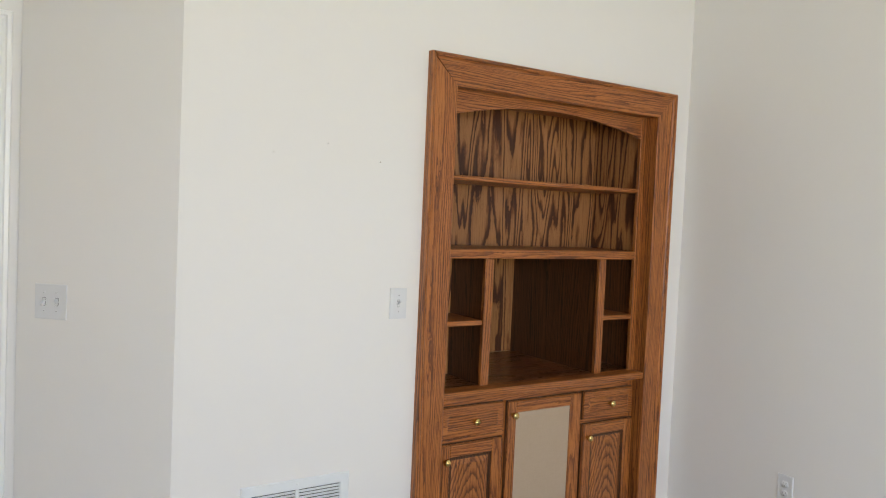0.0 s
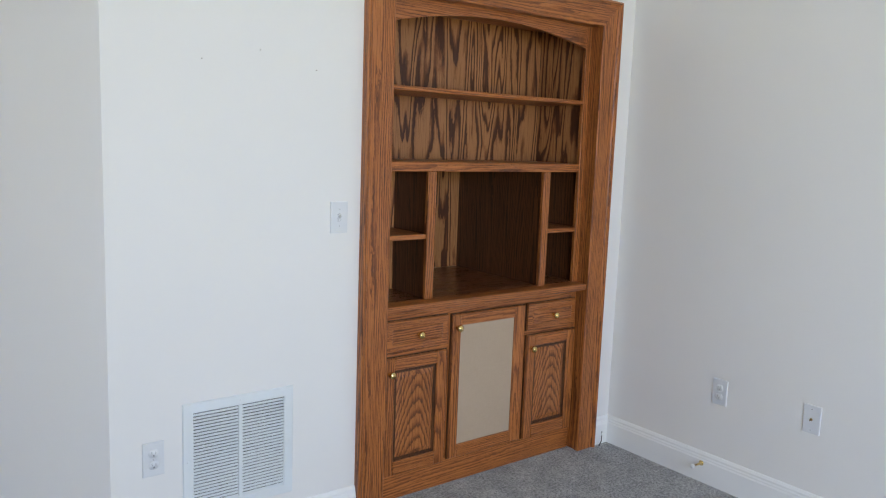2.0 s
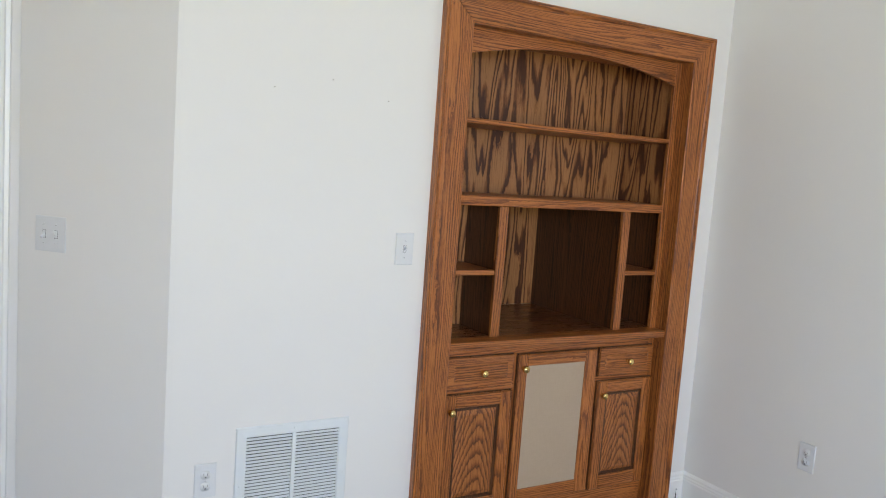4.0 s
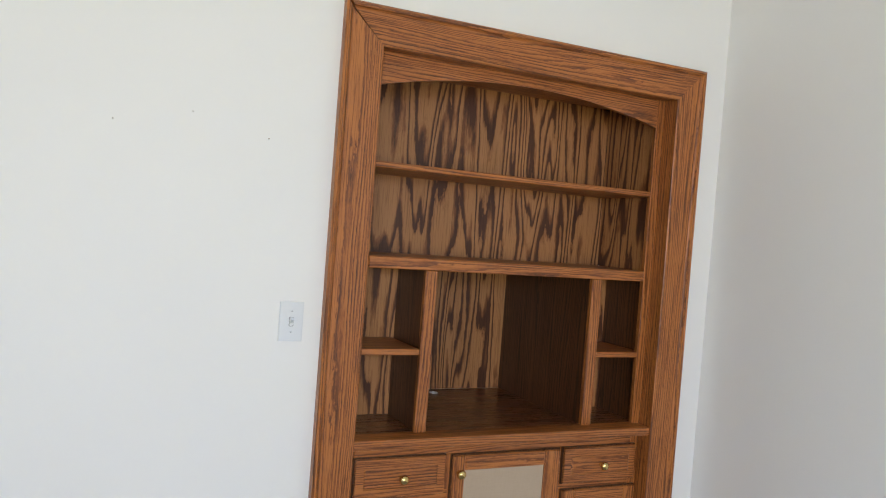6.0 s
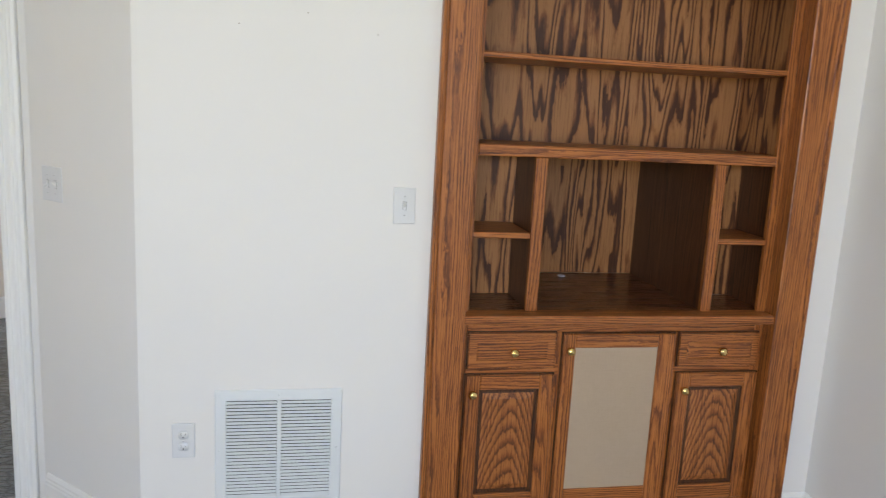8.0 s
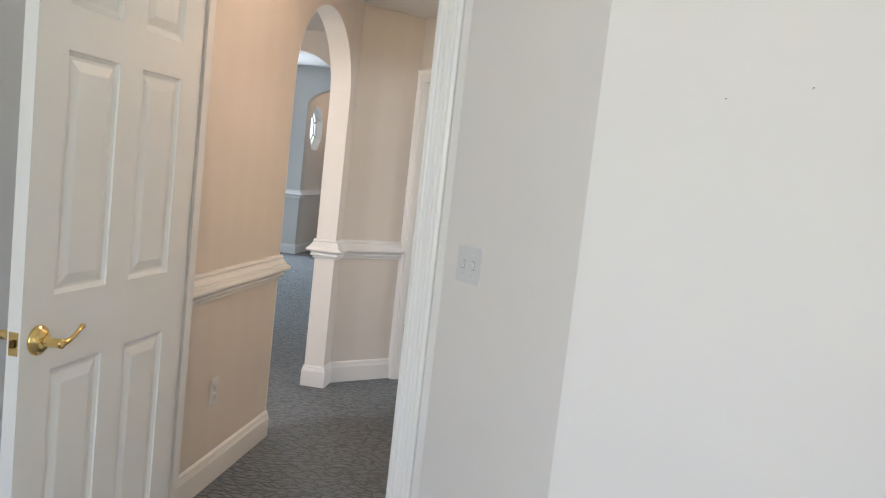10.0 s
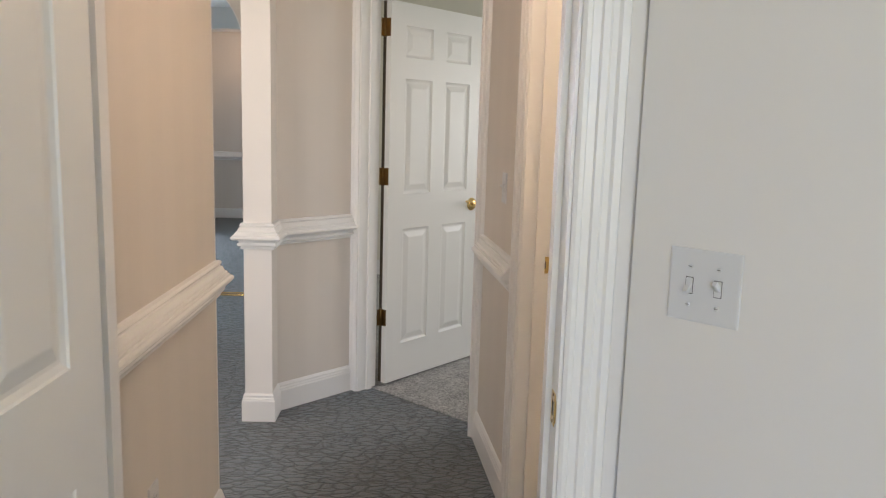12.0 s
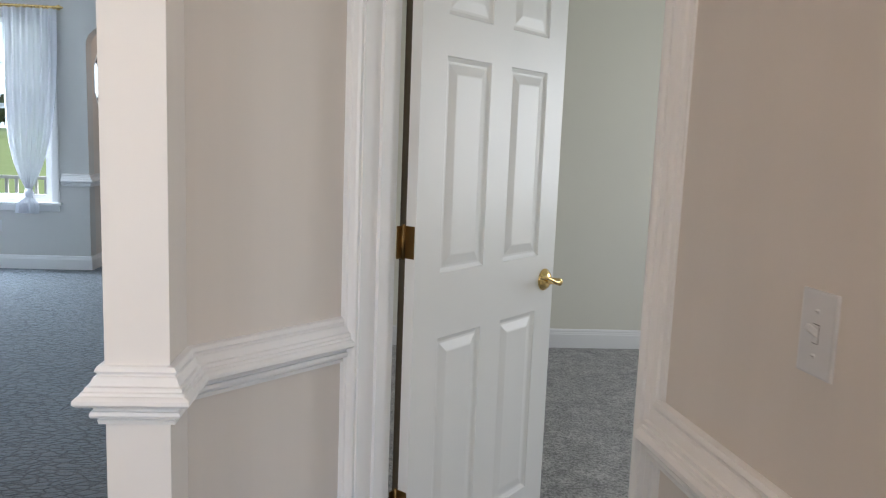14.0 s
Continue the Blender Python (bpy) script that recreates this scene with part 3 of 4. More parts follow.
def cabinet():
    c = thing("built_in_cabinet", pose(0, 0, 0), "medium oak built-in wall cabinet with empty shelves", "cabinet")
    cas = [(0, 0), (0, .018), (.004, .020), (.094, .020), (.098, .024), (.102, .031), (.110, .033), (.115, .029), (.115, 0)]
    x0, x1, zt = CX0 + .124, CX1 - .115, CT - .115
    for nm, pts, mat in (("casing_upright", [(x0, zt), (x0, 0)], OAK_V), ("casing_head", [(x1, zt), (x0, zt)], OAK_H), ("casing_upright", [(x1, 0), (x1, zt)], OAK_V)):
        bm = bmesh.new()
        (ax, az), (bx, bz) = pts
        a, b = Vector((ax, 0, az)), Vector((bx, 0, bz))
        d = (b - a).normalized()
        side = d.cross(Vector((0, -1, 0)))
        rings = []
        for p, e in ((a, -1), (b, 1)):
            mitre = abs(p.z - zt) < 1e-6
            k0 = 1.078 if nm == "casing_upright" and ax < 1 else 1.0
            rings.append([bm.verts.new(p + side * u * k0 + Vector((0, -w, 0)) + (d * e * u if mitre else Vector())) for u, w in cas])
        k = len(cas)
        for j in range(k):
            bm.faces.new((rings[0][j], rings[0][(j + 1) % k], rings[1][(j + 1) % k], rings[1][j]))
        bm.faces.new(rings[0]), bm.faces.new(rings[1])
        part(nm, bm, mat, c)
    FR = .05
    part("jamb", box(x0 - .022, x0 - .004, .001, .37, 0, zt + .018, .0015), OAK_V, c)
    part("jamb", box(x1 + .004, x1 + .022, .001, .37, 0, zt + .018, .0015), OAK_V, c)
    part("jamb_head", box(x0 - .004, x1 + .004, .001, .37, zt + .004, zt + .022, .0015), OAK_H, c)
    part("face_stile", box(x0 - .004, .655, FR, FR + .019, .06, zt + .004, .0015), OAK_V, c)
    part("face_stile", box(1.722, x1 + .004, FR, FR + .019, .06, zt + .004, .0015), OAK_V, c)
    # arched valance
    bm = bmesh.new()
    half, mid, rise = (1.722 - .655) / 2, (1.722 + .655) / 2, .066
    rad = (half * half + rise * rise) / (2 * rise)
    n = 28
    for i in range(n):
        xs = [.655 + (1.722 - .655) * j / n for j in (i, i + 1)]
        zs = [1.912 + rise - rad + math.sqrt(rad * rad - (x - mid) ** 2) for x in xs]
        prism(bm, [(xs[0], FR), (xs[1], FR), (xs[1], FR + .019), (xs[0], FR + .019)], [zs[0], zs[1], zs[1], zs[0]], [zt + .004] * 4)
    bmesh.ops.remove_doubles(bm, verts=bm.verts, dist=1e-5)
    part("arched_valance", bm, OAK_H, c)
    part("back_panel", box(x0, x1, .37, .378, 1.34, zt + .01), PLY, c, "oak plywood back with bold dark flame grain")
    part("side_panel", box(x0, x0 + .004, FR + .019, .37, 1.388, zt + .003), PLY, c)
    part("side_panel", box(x1 - .004, x1, FR + .019, .37, 1.388, zt + .003), PLY, c)
    part("shelf", box(x0 + .005, x1 - .005, FR + .002, .369, 1.660, 1.679, .003), OAK_H, c)
    part("fixed_shelf", box(.6555, 1.7215, FR - .002, .369, 1.350, 1.388, .003), OAK_H, c)
    part("fixed_shelf_rear", box(x0, x1, .371, .67, 1.350, 1.386), OAK_H, c)
    # the middle: deep niche for a set, small pigeonholes beside it
    for dx0, dx1 in ((.851, .892), (1.497, 1.538)):
        part("divider_edge", box(dx0, dx1, FR - .001, FR + .019, .829, 1.3495, .002), OAK_V, c)
        # divider sides carry their shade in the oak colour
        part("divider", box(dx0 + .008, dx1 - .008, FR + .019, .67, .829, 1.3495), OAK_SHADED, c)
    part("niche_back", box(.86, 1.53, .67, .678, .829, 1.3495), PLY, c, "oak plywood back with bold dark flame grain")
    part("pigeonhole_back", box(x0 + .001, .858, .30, .308, .829, 1.3495), PLY, c)
    part("pigeonhole_back", box(1.531, x1 - .001, .30, .308, .829, 1.3495), PLY, c)
    # pigeonhole sides too are darkened in colour for shade
    part("pigeonhole_side", box(x0 + .0005, x0 + .005, FR + .019, .30, .829, 1.3495), OAK_SHADED, c)
    part("pigeonhole_side", box(x1 - .005, x1 - .0005, FR + .019, .30, .829, 1.3495), OAK_SHADED, c)
    part("small_shelf", box(x0 + .005, .8505, FR + .004, .299, 1.078, 1.098, .002), OAK_H, c)
    part("small_shelf", box(1.5385, x1 - .005, FR + .004, .299, 1.070, 1.090, .002), OAK_H, c)
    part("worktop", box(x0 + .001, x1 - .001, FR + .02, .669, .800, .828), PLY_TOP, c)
    part("worktop_edge", box(x0 - .001, x1 + .001, -.012, FR + .02, .797, .829, .005, seg=2), OAK_H, c)
    part("cable_grommet", lathe([(.017, 0), (.017, .003), (.013, .004), (.012, .001)], pose(1.17, .600, .829)), PLASTIC, c, "white plastic cable cover")
    # lower front
    part("face_rail", box(.655, 1.722, FR, FR + .019, .755, .797, .0015), OAK_H, c)
    part("face_rail", box(.655, .985, FR, FR + .019, .600, .640, .0015), OAK_H, c)
    part("face_rail", box(1.415, 1.722, FR, FR + .019, .600, .640, .0015), OAK_H, c)
    part("face_mullion", box(.955, .9955, FR + .0005, FR + .019, .118, .755, .0015), OAK_V, c)
    part("face_mullion", box(1.405, 1.440, FR + .0005, FR + .019, .118, .755, .0015), OAK_V, c)
    part("plinth", box(.6285, 1.7515, FR - .001, FR + .019, .0, .118, .002), OAK_H, c)
    part("carcass_back", box(x0, x1, .36, .37, .02, .80), PLY, c)
    for a, b, lo, hi in ((.657, .964, .632, .757), (1.426, 1.734, .630, .754)):
        # dark lip draws the shadow line round the drawer
        part("drawer_lip", box(a - .0035, b + .0035, FR - .008, FR - .0004, lo - .0035, hi + .0035), OAK_SHADED, c, "rear lip of the drawer, darkened as its shadow line")
        dr = part("drawer_front", box(a, b, FR - .019, FR - .0005, lo, hi, .004, seg=2), OAK_H, c)
        part("drawer_field", raised_panel(a + .022, b - .022, lo + .022, hi - .022, FR - .0225, .012, .006), OAK_H, dr)
        knob(dr, (a + b) / 2, FR - .0225, (lo + hi) / 2)
    for a, b, lo, hi, kx in ((.654, .966, .112, .607, .676), (1.430, 1.744, .113, .604, 1.452)):
        # dark lip draws the shadow line round the door
        part("door_lip", box(a - .0035, b + .0035, FR - .008, FR - .0004, lo - .0035, hi + .0035), OAK_SHADED, c, "rear lip of the door, darkened as its shadow line")
        d = part("cabinet_door", box(a, a + .050, FR - .019, FR - .0005, lo, hi, .003), OAK_V, c)
        part("door_stile", box(b - .050, b, FR - .019, FR - .0005, lo, hi, .003), OAK_V, d)
        part("door_rail", box(a + .0502, b - .0502, FR - .0188, FR - .0005, hi - .052, hi, .003), OAK_H, d)
        part("door_rail", box(a + .0502, b - .0502, FR - .0188, FR - .0005, lo, lo + .058, .003), OAK_H, d)
        part("door_panel", raised_panel(a + .048, b - .048, lo + .056, hi - .050, FR - .016, .036, .014), PLY_DOOR, d)
        part("panel_groove", sweep([(a + .0495, FR - .004, lo + .0575), (b - .0495, FR - .004, lo + .0575), (b - .0495, FR - .004, hi - .0515), (a + .0495, FR - .004, hi - .0515)], [(0, 0), (0, .006), (.005, .006), (.007, 0)], (0, -1, 0), True), OAK_SHADED, d, "dark oak strip in the panel groove")
        knob(d, kx, FR - .019, .546)
    a, b, lo, hi = .992, 1.408, .118, .752
    part("door_lip", box(a - .0035, b + .0035, FR - .008, FR - .0004, lo - .0035, hi + .0035), OAK_SHADED, c, "rear lip of the door, darkened as its shadow line")
    d = part("cabinet_door", box(a, a + .044, FR - .019, FR - .0005, lo, hi, .003), OAK_V, c)
    part("door_stile", box(b - .064, b, FR - .019, FR - .0005, lo, hi, .003), OAK_V, d)
    part("door_rail", box(a + .0442, b - .0642, FR - .0188, FR - .0005, hi - .050, hi, .003), OAK_H, d)
    part("door_rail", box(a + .0442, b - .0642, FR - .0188, FR - .0005, lo, lo + .056, .003), OAK_H, d)
    part("cloth_panel", box(a + .043, b - .063, FR - .012, FR - .004, lo + .055, hi - .049), FABRIC, d, "beige woven speaker cloth panel")
    knob(d, 1.012, FR - .019, .697)
    return c


cabinet()

# ---------------------------------------------------------------- wall plates and grille


def plate_body(w, h):
    bm = box(-w / 2, w / 2, -.006, 0, -h / 2, h / 2)
    front = [e for e in bm.edges if all(v.co.y < -.003 for v in e.verts)]
    bmesh.ops.bevel(bm, geom=front, offset=.0035, segments=2, affect="EDGES", profile=.6)
    return bm


def screw(parent, x, z):
    s = part("screw", lathe([(.0033, 0), (.0033, .001), (.0022, .0018)], Matrix.Translation((x, -.006, z)) @ Matrix.Rotation(radians(90), 4, "X"), 10), PLASTIC, parent)
    part("slot", box(x - .0026, x + .0026, -.0082, -.0079, z - .0004, z + .0004), SLOT, s)


def switch(m, gangs, label, up=(True, True)):
    p = thing("light_switch", m, label, "light switch", "wall switches")
    part("cover_plate", plate_body(.070 + .046 * (gangs - 1), .1145), PLASTIC, p)
    for g in range(gangs):
        x = (g - (gangs - 1) / 2) * .046
        part("slot_gap", box(x - .0062, x + .0062, -.0063, -.0059, -.0132, .0132), DUCT, p)
        part("toggle_slot", box(x - .0053, x + .0053, -.0069, -.0062, -.0122, .0122), PLASTIC, p)
        t = box(x - .0038, x + .0038, -.0235, -.004, -.0042, .0042, .0008)
        moved(t, Matrix.Translation((0, -.006, 0)) @ Matrix.Rotation(radians(-38 if up[g] else 38), 4, "X") @ Matrix.Translation((0, .006, 0)))
        part("toggle", t, PLASTIC, p)
        for z in (.030, -.030):
            screw(p, x, z)
    return p


def outlet(m, label):
    p = thing("power_outlet", m, label, "outlet", "wall outlets")
    part("cover_plate", plate_body(.070, .1145), PLASTIC, p)
    for z in (.0195, -.0195):
        f = lathe([(.0165, 0), (.0165, .0022), (.0155, .003)], Matrix.Translation((0, -.0055, z)) @ Matrix.Rotation(radians(90), 4, "X"), 20)
        for v in f.verts:
            v.co.z = z + max(-.0135, min(.0135, v.co.z - z))
        r = part("receptacle", f, PLASTIC, p)
        part("slot", box(-.0070, -.0056, -.0089, -.0084, z - .001, z + .0065), SLOT, r)
        part("slot", box(.0056, .0070, -.0089, -.0084, z - .001, z + .0065), SLOT, r)
        part("ground_hole", lathe([(.0024, 0), (.0024, .0004)], Matrix.Translation((0, -.0085, z - .0065)) @ Matrix.Rotation(radians(90), 4, "X"), 10), SLOT, r)
    screw(p, 0, 0)
    return p


def jack(m, label):
    p = thing("cable_jack", m, label, "wall plate")
    part("cover_plate", plate_body(.070, .1145), PLASTIC, p)
    part("connector", lathe([(.0055, 0), (.0055, .004), (.004, .004), (.004, .010), (.001, .010)], Matrix.Translation((0, -.006, 0)) @ Matrix.Rotation(radians(90), 4, "X"), 12), BRASS_OLD, p)
    screw(p, 0, .042), screw(p, 0, -.042)
    return p


switch(pose(.414, 0, 1.186), 1, "white single toggle switch beside the oak cabinet", (True,))
switch(pose(-.702 + .003, .325 - .003 - .009, 1.185, 0, 0, -45), 2, "white double toggle switch on the diagonal wall", (False, True))
switch(pose(*(HA + HD * .448), 1.188, 0, 0, -84.3), 1, "white single toggle switch in the hall", (True,))
outlet(pose(-.258, 0, .420), "white duplex outlet beside the return grille")
outlet(pose(RW, -.612, .430, 0, 0, -90), "white duplex outlet low on the cream wall")
jack(pose(RW, -1.022, .436, 0, 0, -90), "white cable jack plate low on the cream wall")
outlet(pose(HL, 1.075, .415, 0, 0, 90), "white duplex outlet below the chair rail")


def grille(m):
    g = thing("return_air_grille", m, "white steel return air grille low on the wall", "vent")
    w, h, b = .400, .402, .036
    bm = sweep([(-w / 2, 0, -h / 2), (w / 2, 0, -h / 2), (w / 2, 0, h / 2), (-w / 2, 0, h / 2)], [(0, 0), (0, .004), (.003, .007), (b - .004, .009), (b, .006), (b, 0)], (0, -1, 0), True)
    part("frame", bm, GRILLE, g)
    part("backing", box(-w / 2 + b, w / 2 - b, -.0015, -.0005, -h / 2 + b, h / 2 - b), DUCT_GREY, g, "dark duct behind the slats")
    part("mullion", box(-.007, .007, -.0095, -.001, -h / 2 + b, h / 2 - b, .0015), GRILLE, g)
    n = 29
    sl = bmesh.new()
    wid = w / 2 - b - .0075
    lo, hi = -.0042, .0016
    vs = [sl.verts.new(p) for p in ((0, -.0085, lo), (wid, -.0085, lo), (wid, -.0015, hi), (0, -.0015, hi), (0, -.0075, lo + .0005), (wid, -.0075, lo + .0005), (wid, -.0005, hi + .0005), (0, -.0005, hi + .0005))]
    for q in ((0, 1, 2, 3), (7, 6, 5, 4), (0, 4, 5, 1), (3, 2, 6, 7), (0, 3, 7, 4), (1, 5, 6, 2)):
        sl.faces.new([vs[i] for i in q])
    me = mesh_of("slat", sl, GRILLE)
    for side in (-w / 2 + b, .0072):
        for i in range(n):
            o = new("slat", me)
            o.parent = g
            o.location = (side, 0, -h / 2 + b + (i + .5) * (h - 2 * b) / n)
    for x, z in ((0, h / 2 - .016), (0, -h / 2 + .016), (-w / 2 + .016, 0), (w / 2 - .016, 0)):
        part("screw", lathe([(.004, 0), (.004, .001), (.002, .002)], Matrix.Translation((x, -.0085, z)) @ Matrix.Rotation(radians(90), 4, "X"), 10), GRILLE, g)
    return g


grille(pose(.037, 0, .384))


def door_stop(m):
    d = thing("door_stop", m, "small brass door stop with white tip on the baseboard", "door stop")
    turn = Matrix.Rotation(radians(90), 4, "X")
    part("rod", lathe([(.012, 0), (.012, .003), (.005, .006), (.005, .055), (.008, .056), (.008, .060)], turn, 12), BRASS, d)
    part("tip", lathe([(.0095, .060), (.010, .068), (.008, .074), (.003, .076)], turn, 12), PLASTIC, d, "white rubber tip")


cb = thing("cable_stub", pose(1.906, -.035, 0), "thin dark cable end rising from the carpet corner", "cable")
part("wire", tube([(-.012, 0, .0), (-.010, -.002, .012), (.002, 0, .022), (.005, .002, .045), (.004, .001, .072)], .0022, 8), SLOT, cb)
door_stop(pose(RW - .014, -.56, .088, 0, 0, -90))
for nx, nz in ((-.091, 1.702), (.105, 1.746), (.312, 1.697)):
    nl = thing("nail", pose(nx, 0, nz), "small steel picture nail in the cream wall", "nail", "picture nails")
    part("shank", tube([(0, .004, -.001), (0, -.010, .002)], .0009, 8), PLASTIC, nl)
    part("head", lathe([(.0017, 0), (.0018, .0006), (.0008, .0009)], Matrix.Translation((0, -.010, .002)) @ Matrix.Rotation(radians(90), 4, "X"), 10), BRASS_OLD, nl)


# ---------------------------------------------------------------- doors
PANEL_ROWS = ((.205, .840), (1.030, 1.634), (1.744, 1.904))


def lever_set(parent, x, z, y_face, sign, direction):
    """A brass lever on the face at y_face, looking along sign * y, its arm pointing along direction * x."""
    turn = Matrix.Translation((x, y_face, z)) @ Matrix.Rotation(radians(90 if sign < 0 else -90), 4, "X")
    h = part("lever_rose", lathe([(.038, 0), (.038, .003), (.036, .007), (.031, .0095), (.030, .012), (.027, .016), (.020, .019), (.014, .021)], turn, 32), BRASS, parent, "polished brass round rose")
    part("lever_shank", lathe([(.0125, .020), (.0125, .024), (.0118, .026), (.0118, .058), (.0128, .060), (.0128, .066), (.0105, .069), (.003, .070)], turn, 24), BRASS, h, "polished brass shank")
    pts, tap = [], []
    for i in range(19):
        u = i / 18
        pts.append((x + direction * (.006 + .094 * u), y_face + sign * (.061 + .006 * math.sin(u * math.pi) - .010 * u), z + .024 * u - .003 * math.sin(u * math.pi * 2)))
        tap.append(1.05 - .40 * math.sin(u * math.pi * .8))
    for i in range(1, 9):
        a = i * .45
        pts.append((x + direction * (.100 + .004 * math.sin(a)), y_face + sign * (.051 - .004 * (1 - math.cos(a))), z + .024 + .001 * math.sin(a)))
        tap.append(.78 - .03 * i)
    part("lever", tube(pts, .0082, 12, tap), BRASS, h, "polished brass wave lever")
    return h


def six_panel_door(name, m, label, width=.762, height=2.018, hinge_side=None, lever_z=.942, lever_face=(True, True), latch=True):
    """Hinge edge at x = 0, free edge at x = width, y from 0 to the thickness."""
    d = thing(name, m, label, "door", "interior doors")
    T, st, mu = .035, .112, .108
    pw = (width - 2 * st - mu) / 2
    cols = ((st, st + pw), (st + pw + mu, width - st))
    bm = bmesh.new()
    xs, zs = [0, cols[0][0], cols[0][1], cols[1][0], cols[1][1], width], [0] + [z for r in PANEL_ROWS for z in r] + [height]
    for face, y in ((0, 0.0), (1, T)):
        grid = {(i, k): bm.verts.new((x, y, z)) for i, x in enumerate(xs) for k, z in enumerate(zs)}
        for i in range(5):
            for k in range(6 + 1):
                if i in (1, 3) and k in (1, 3, 5):
                    continue
                bm.faces.new((grid[i, k], grid[i + 1, k], grid[i + 1, k + 1], grid[i, k + 1]))
    lo = [bm.verts.new(p) for p in ((0, 0, 0), (width, 0, 0), (width, 0, height), (0, 0, height))]
    hi = [bm.verts.new((v.co.x, T, v.co.z)) for v in lo]
    for i in range(4):
        j = (i + 1) % 4
        bm.faces.new((lo[i], lo[j], hi[j], hi[i]))
    bmesh.ops.remove_doubles(bm, verts=bm.verts, dist=1e-5)
    part("slab", bm, DOOR_WHITE, d)
    steps = ((0, 0), (.003, .004), (.013, .0085), (.020, .0085), (.046, .0015), (.050, .001))
    for x0, x1 in cols:
        for z0, z1 in PANEL_ROWS:
            bm = bmesh.new()
            for y, s in ((0.0, 1), (T, -1)):
                rings = [[bm.verts.new(p) for p in ((x0 + a, y + s * b, z0 + a), (x1 - a, y + s * b, z0 + a), (x1 - a, y + s * b, z1 - a), (x0 + a, y + s * b, z1 - a))] for a, b in steps]
                for r, q in zip(rings, rings[1:]):
                    for i in range(4):
                        bm.faces.new((r[i], r[(i + 1) % 4], q[(i + 1) % 4], q[i]))
                bm.faces.new(rings[-1])
            part("raised_panel", bm, DOOR_WHITE, d)
    if lever_face[0]:
        lever_set(d, width - .062, lever_z, 0, -1, -1)
    if lever_face[1]:
        lever_set(d, width - .062, lever_z, T, 1, -1)
    if latch:
        p = part("latch_plate", box(width - .0005, width + .0015, T / 2 - .0125, T / 2 + .0125, lever_z - .029, lever_z + .029, .0006), BRASS, d, "brass latch plate")
        part("latch_bolt", box(width + .001, width + .010, T / 2 - .006, T / 2 + .006, lever_z - .010, lever_z + .010, .003), BRASS_OLD, p)
    return d


def hinge(parent, z, leaf_a, leaf_b, pin):
    """Two leaves as boxes and a pin at (x, y), in the door's own axes."""
    h = part("hinge", box(*leaf_a, z - .045, z + .045, .0006), BRASS_OLD, parent, "antique brass butt hinge")
    part("leaf", box(*leaf_b, z - .045, z + .045, .0006), BRASS_OLD, h)
    part("pin", lathe([(.003, -.049), (.0058, -.046), (.0058, .046), (.003, .049)], pose(pin[0], pin[1], z), 10), BRASS_OLD, h)


# near-room door, hinged on the hall's left jamb, opened at right angles into the room
d1 = six_panel_door("door_1", pose(-1.688, .400, .012, 0, 0, -91), "white six-panel door with brass lever, open into the room", lever_z=.925)
for z in (.28, 1.02, 1.80):
    hinge(d1, z, (-.0025, -.0005, .002, .034), (-.010, -.003, -.002, .0005), (-.004, -.005))
# far bedroom door, standing open at right angles, its hinges to the hall
ang = math.degrees(math.atan2(3.733 - 3.179, -.818 + 1.317))
d3 = six_panel_door("door_3", pose(-1.308, 3.222, .016, 0, 0, ang), "white six-panel door with brass lever, open into the far bedroom")
# dark colour standing for the shade in the open hinge gap
GAP_SHADE = plain("hinge_gap_shade", (.10, .080, .055), .7, .02)
for z in (.365, 1.125, 1.885):
    hinge(d3, z, (-.0025, -.0005, .003, .036), (-.030, -.004, .0405, .043), (-.005, .0400))
# added strip, fills the gap with painted shade
part("gap_shade_strip", box(.001, .020, .0352, .058, .0, 2.018), GAP_SHADE, d3, "dark brown strip standing for shade in the hinge gap")
# bathroom door, folded back along the wall
six_panel_door("door_2", pose(-.40, .935, .012, 0, 0, -1.0), "white six-panel door with brass lever, along the bathroom wall", width=.66, lever_z=.90)


def strike(m):
    s = thing("strike_plate", m, "small brass strike plate on the white door jamb", "strike plate", "strike plates")
    bm = bmesh.new()
    w, h = .016, .029
    sweep([(-w, 0, -h), (w, 0, -h), (w, 0, h), (-w, 0, h)], [(0, 0), (0, .0016), (.0090, .0016), (.0090, 0)], (0, -1, 0), True, bm)
    for a, b in ((-h + .006, -h + .0165), (h - .0165, h - .006)):
        box(-w + .006, w - .006, -.0015, -.0002, a, b, bm=bm)
    part("plate", bm, BRASS, s)
    part("lip", box(w - .002, w + .010, -.003, -.0003, -.020, .020, .001), BRASS, s)
    part("mortise", box(-w + .0095, w - .0095, -.0006, -.0001, -h + .0165, h - .0165), SLOT, s)
    for z in (-.024, .024):
        part("screw", lathe([(.003, 0), (.003, .0006)], Matrix.Translation((0, -.0016, z)) @ Matrix.Rotation(radians(90), 4, "X"), 8), BRASS_OLD, s)


_p = HA + HD * (.755 + .018) - HN * .080
strike(pose(_p.x, _p.y, .950, 0, 0, 5.7))
strike(pose(-.880 - .018, DW + .030, .937, 0, 0, -90))

# ---------------------------------------------------------------- bathroom
VF, VZ = 1.92, .845


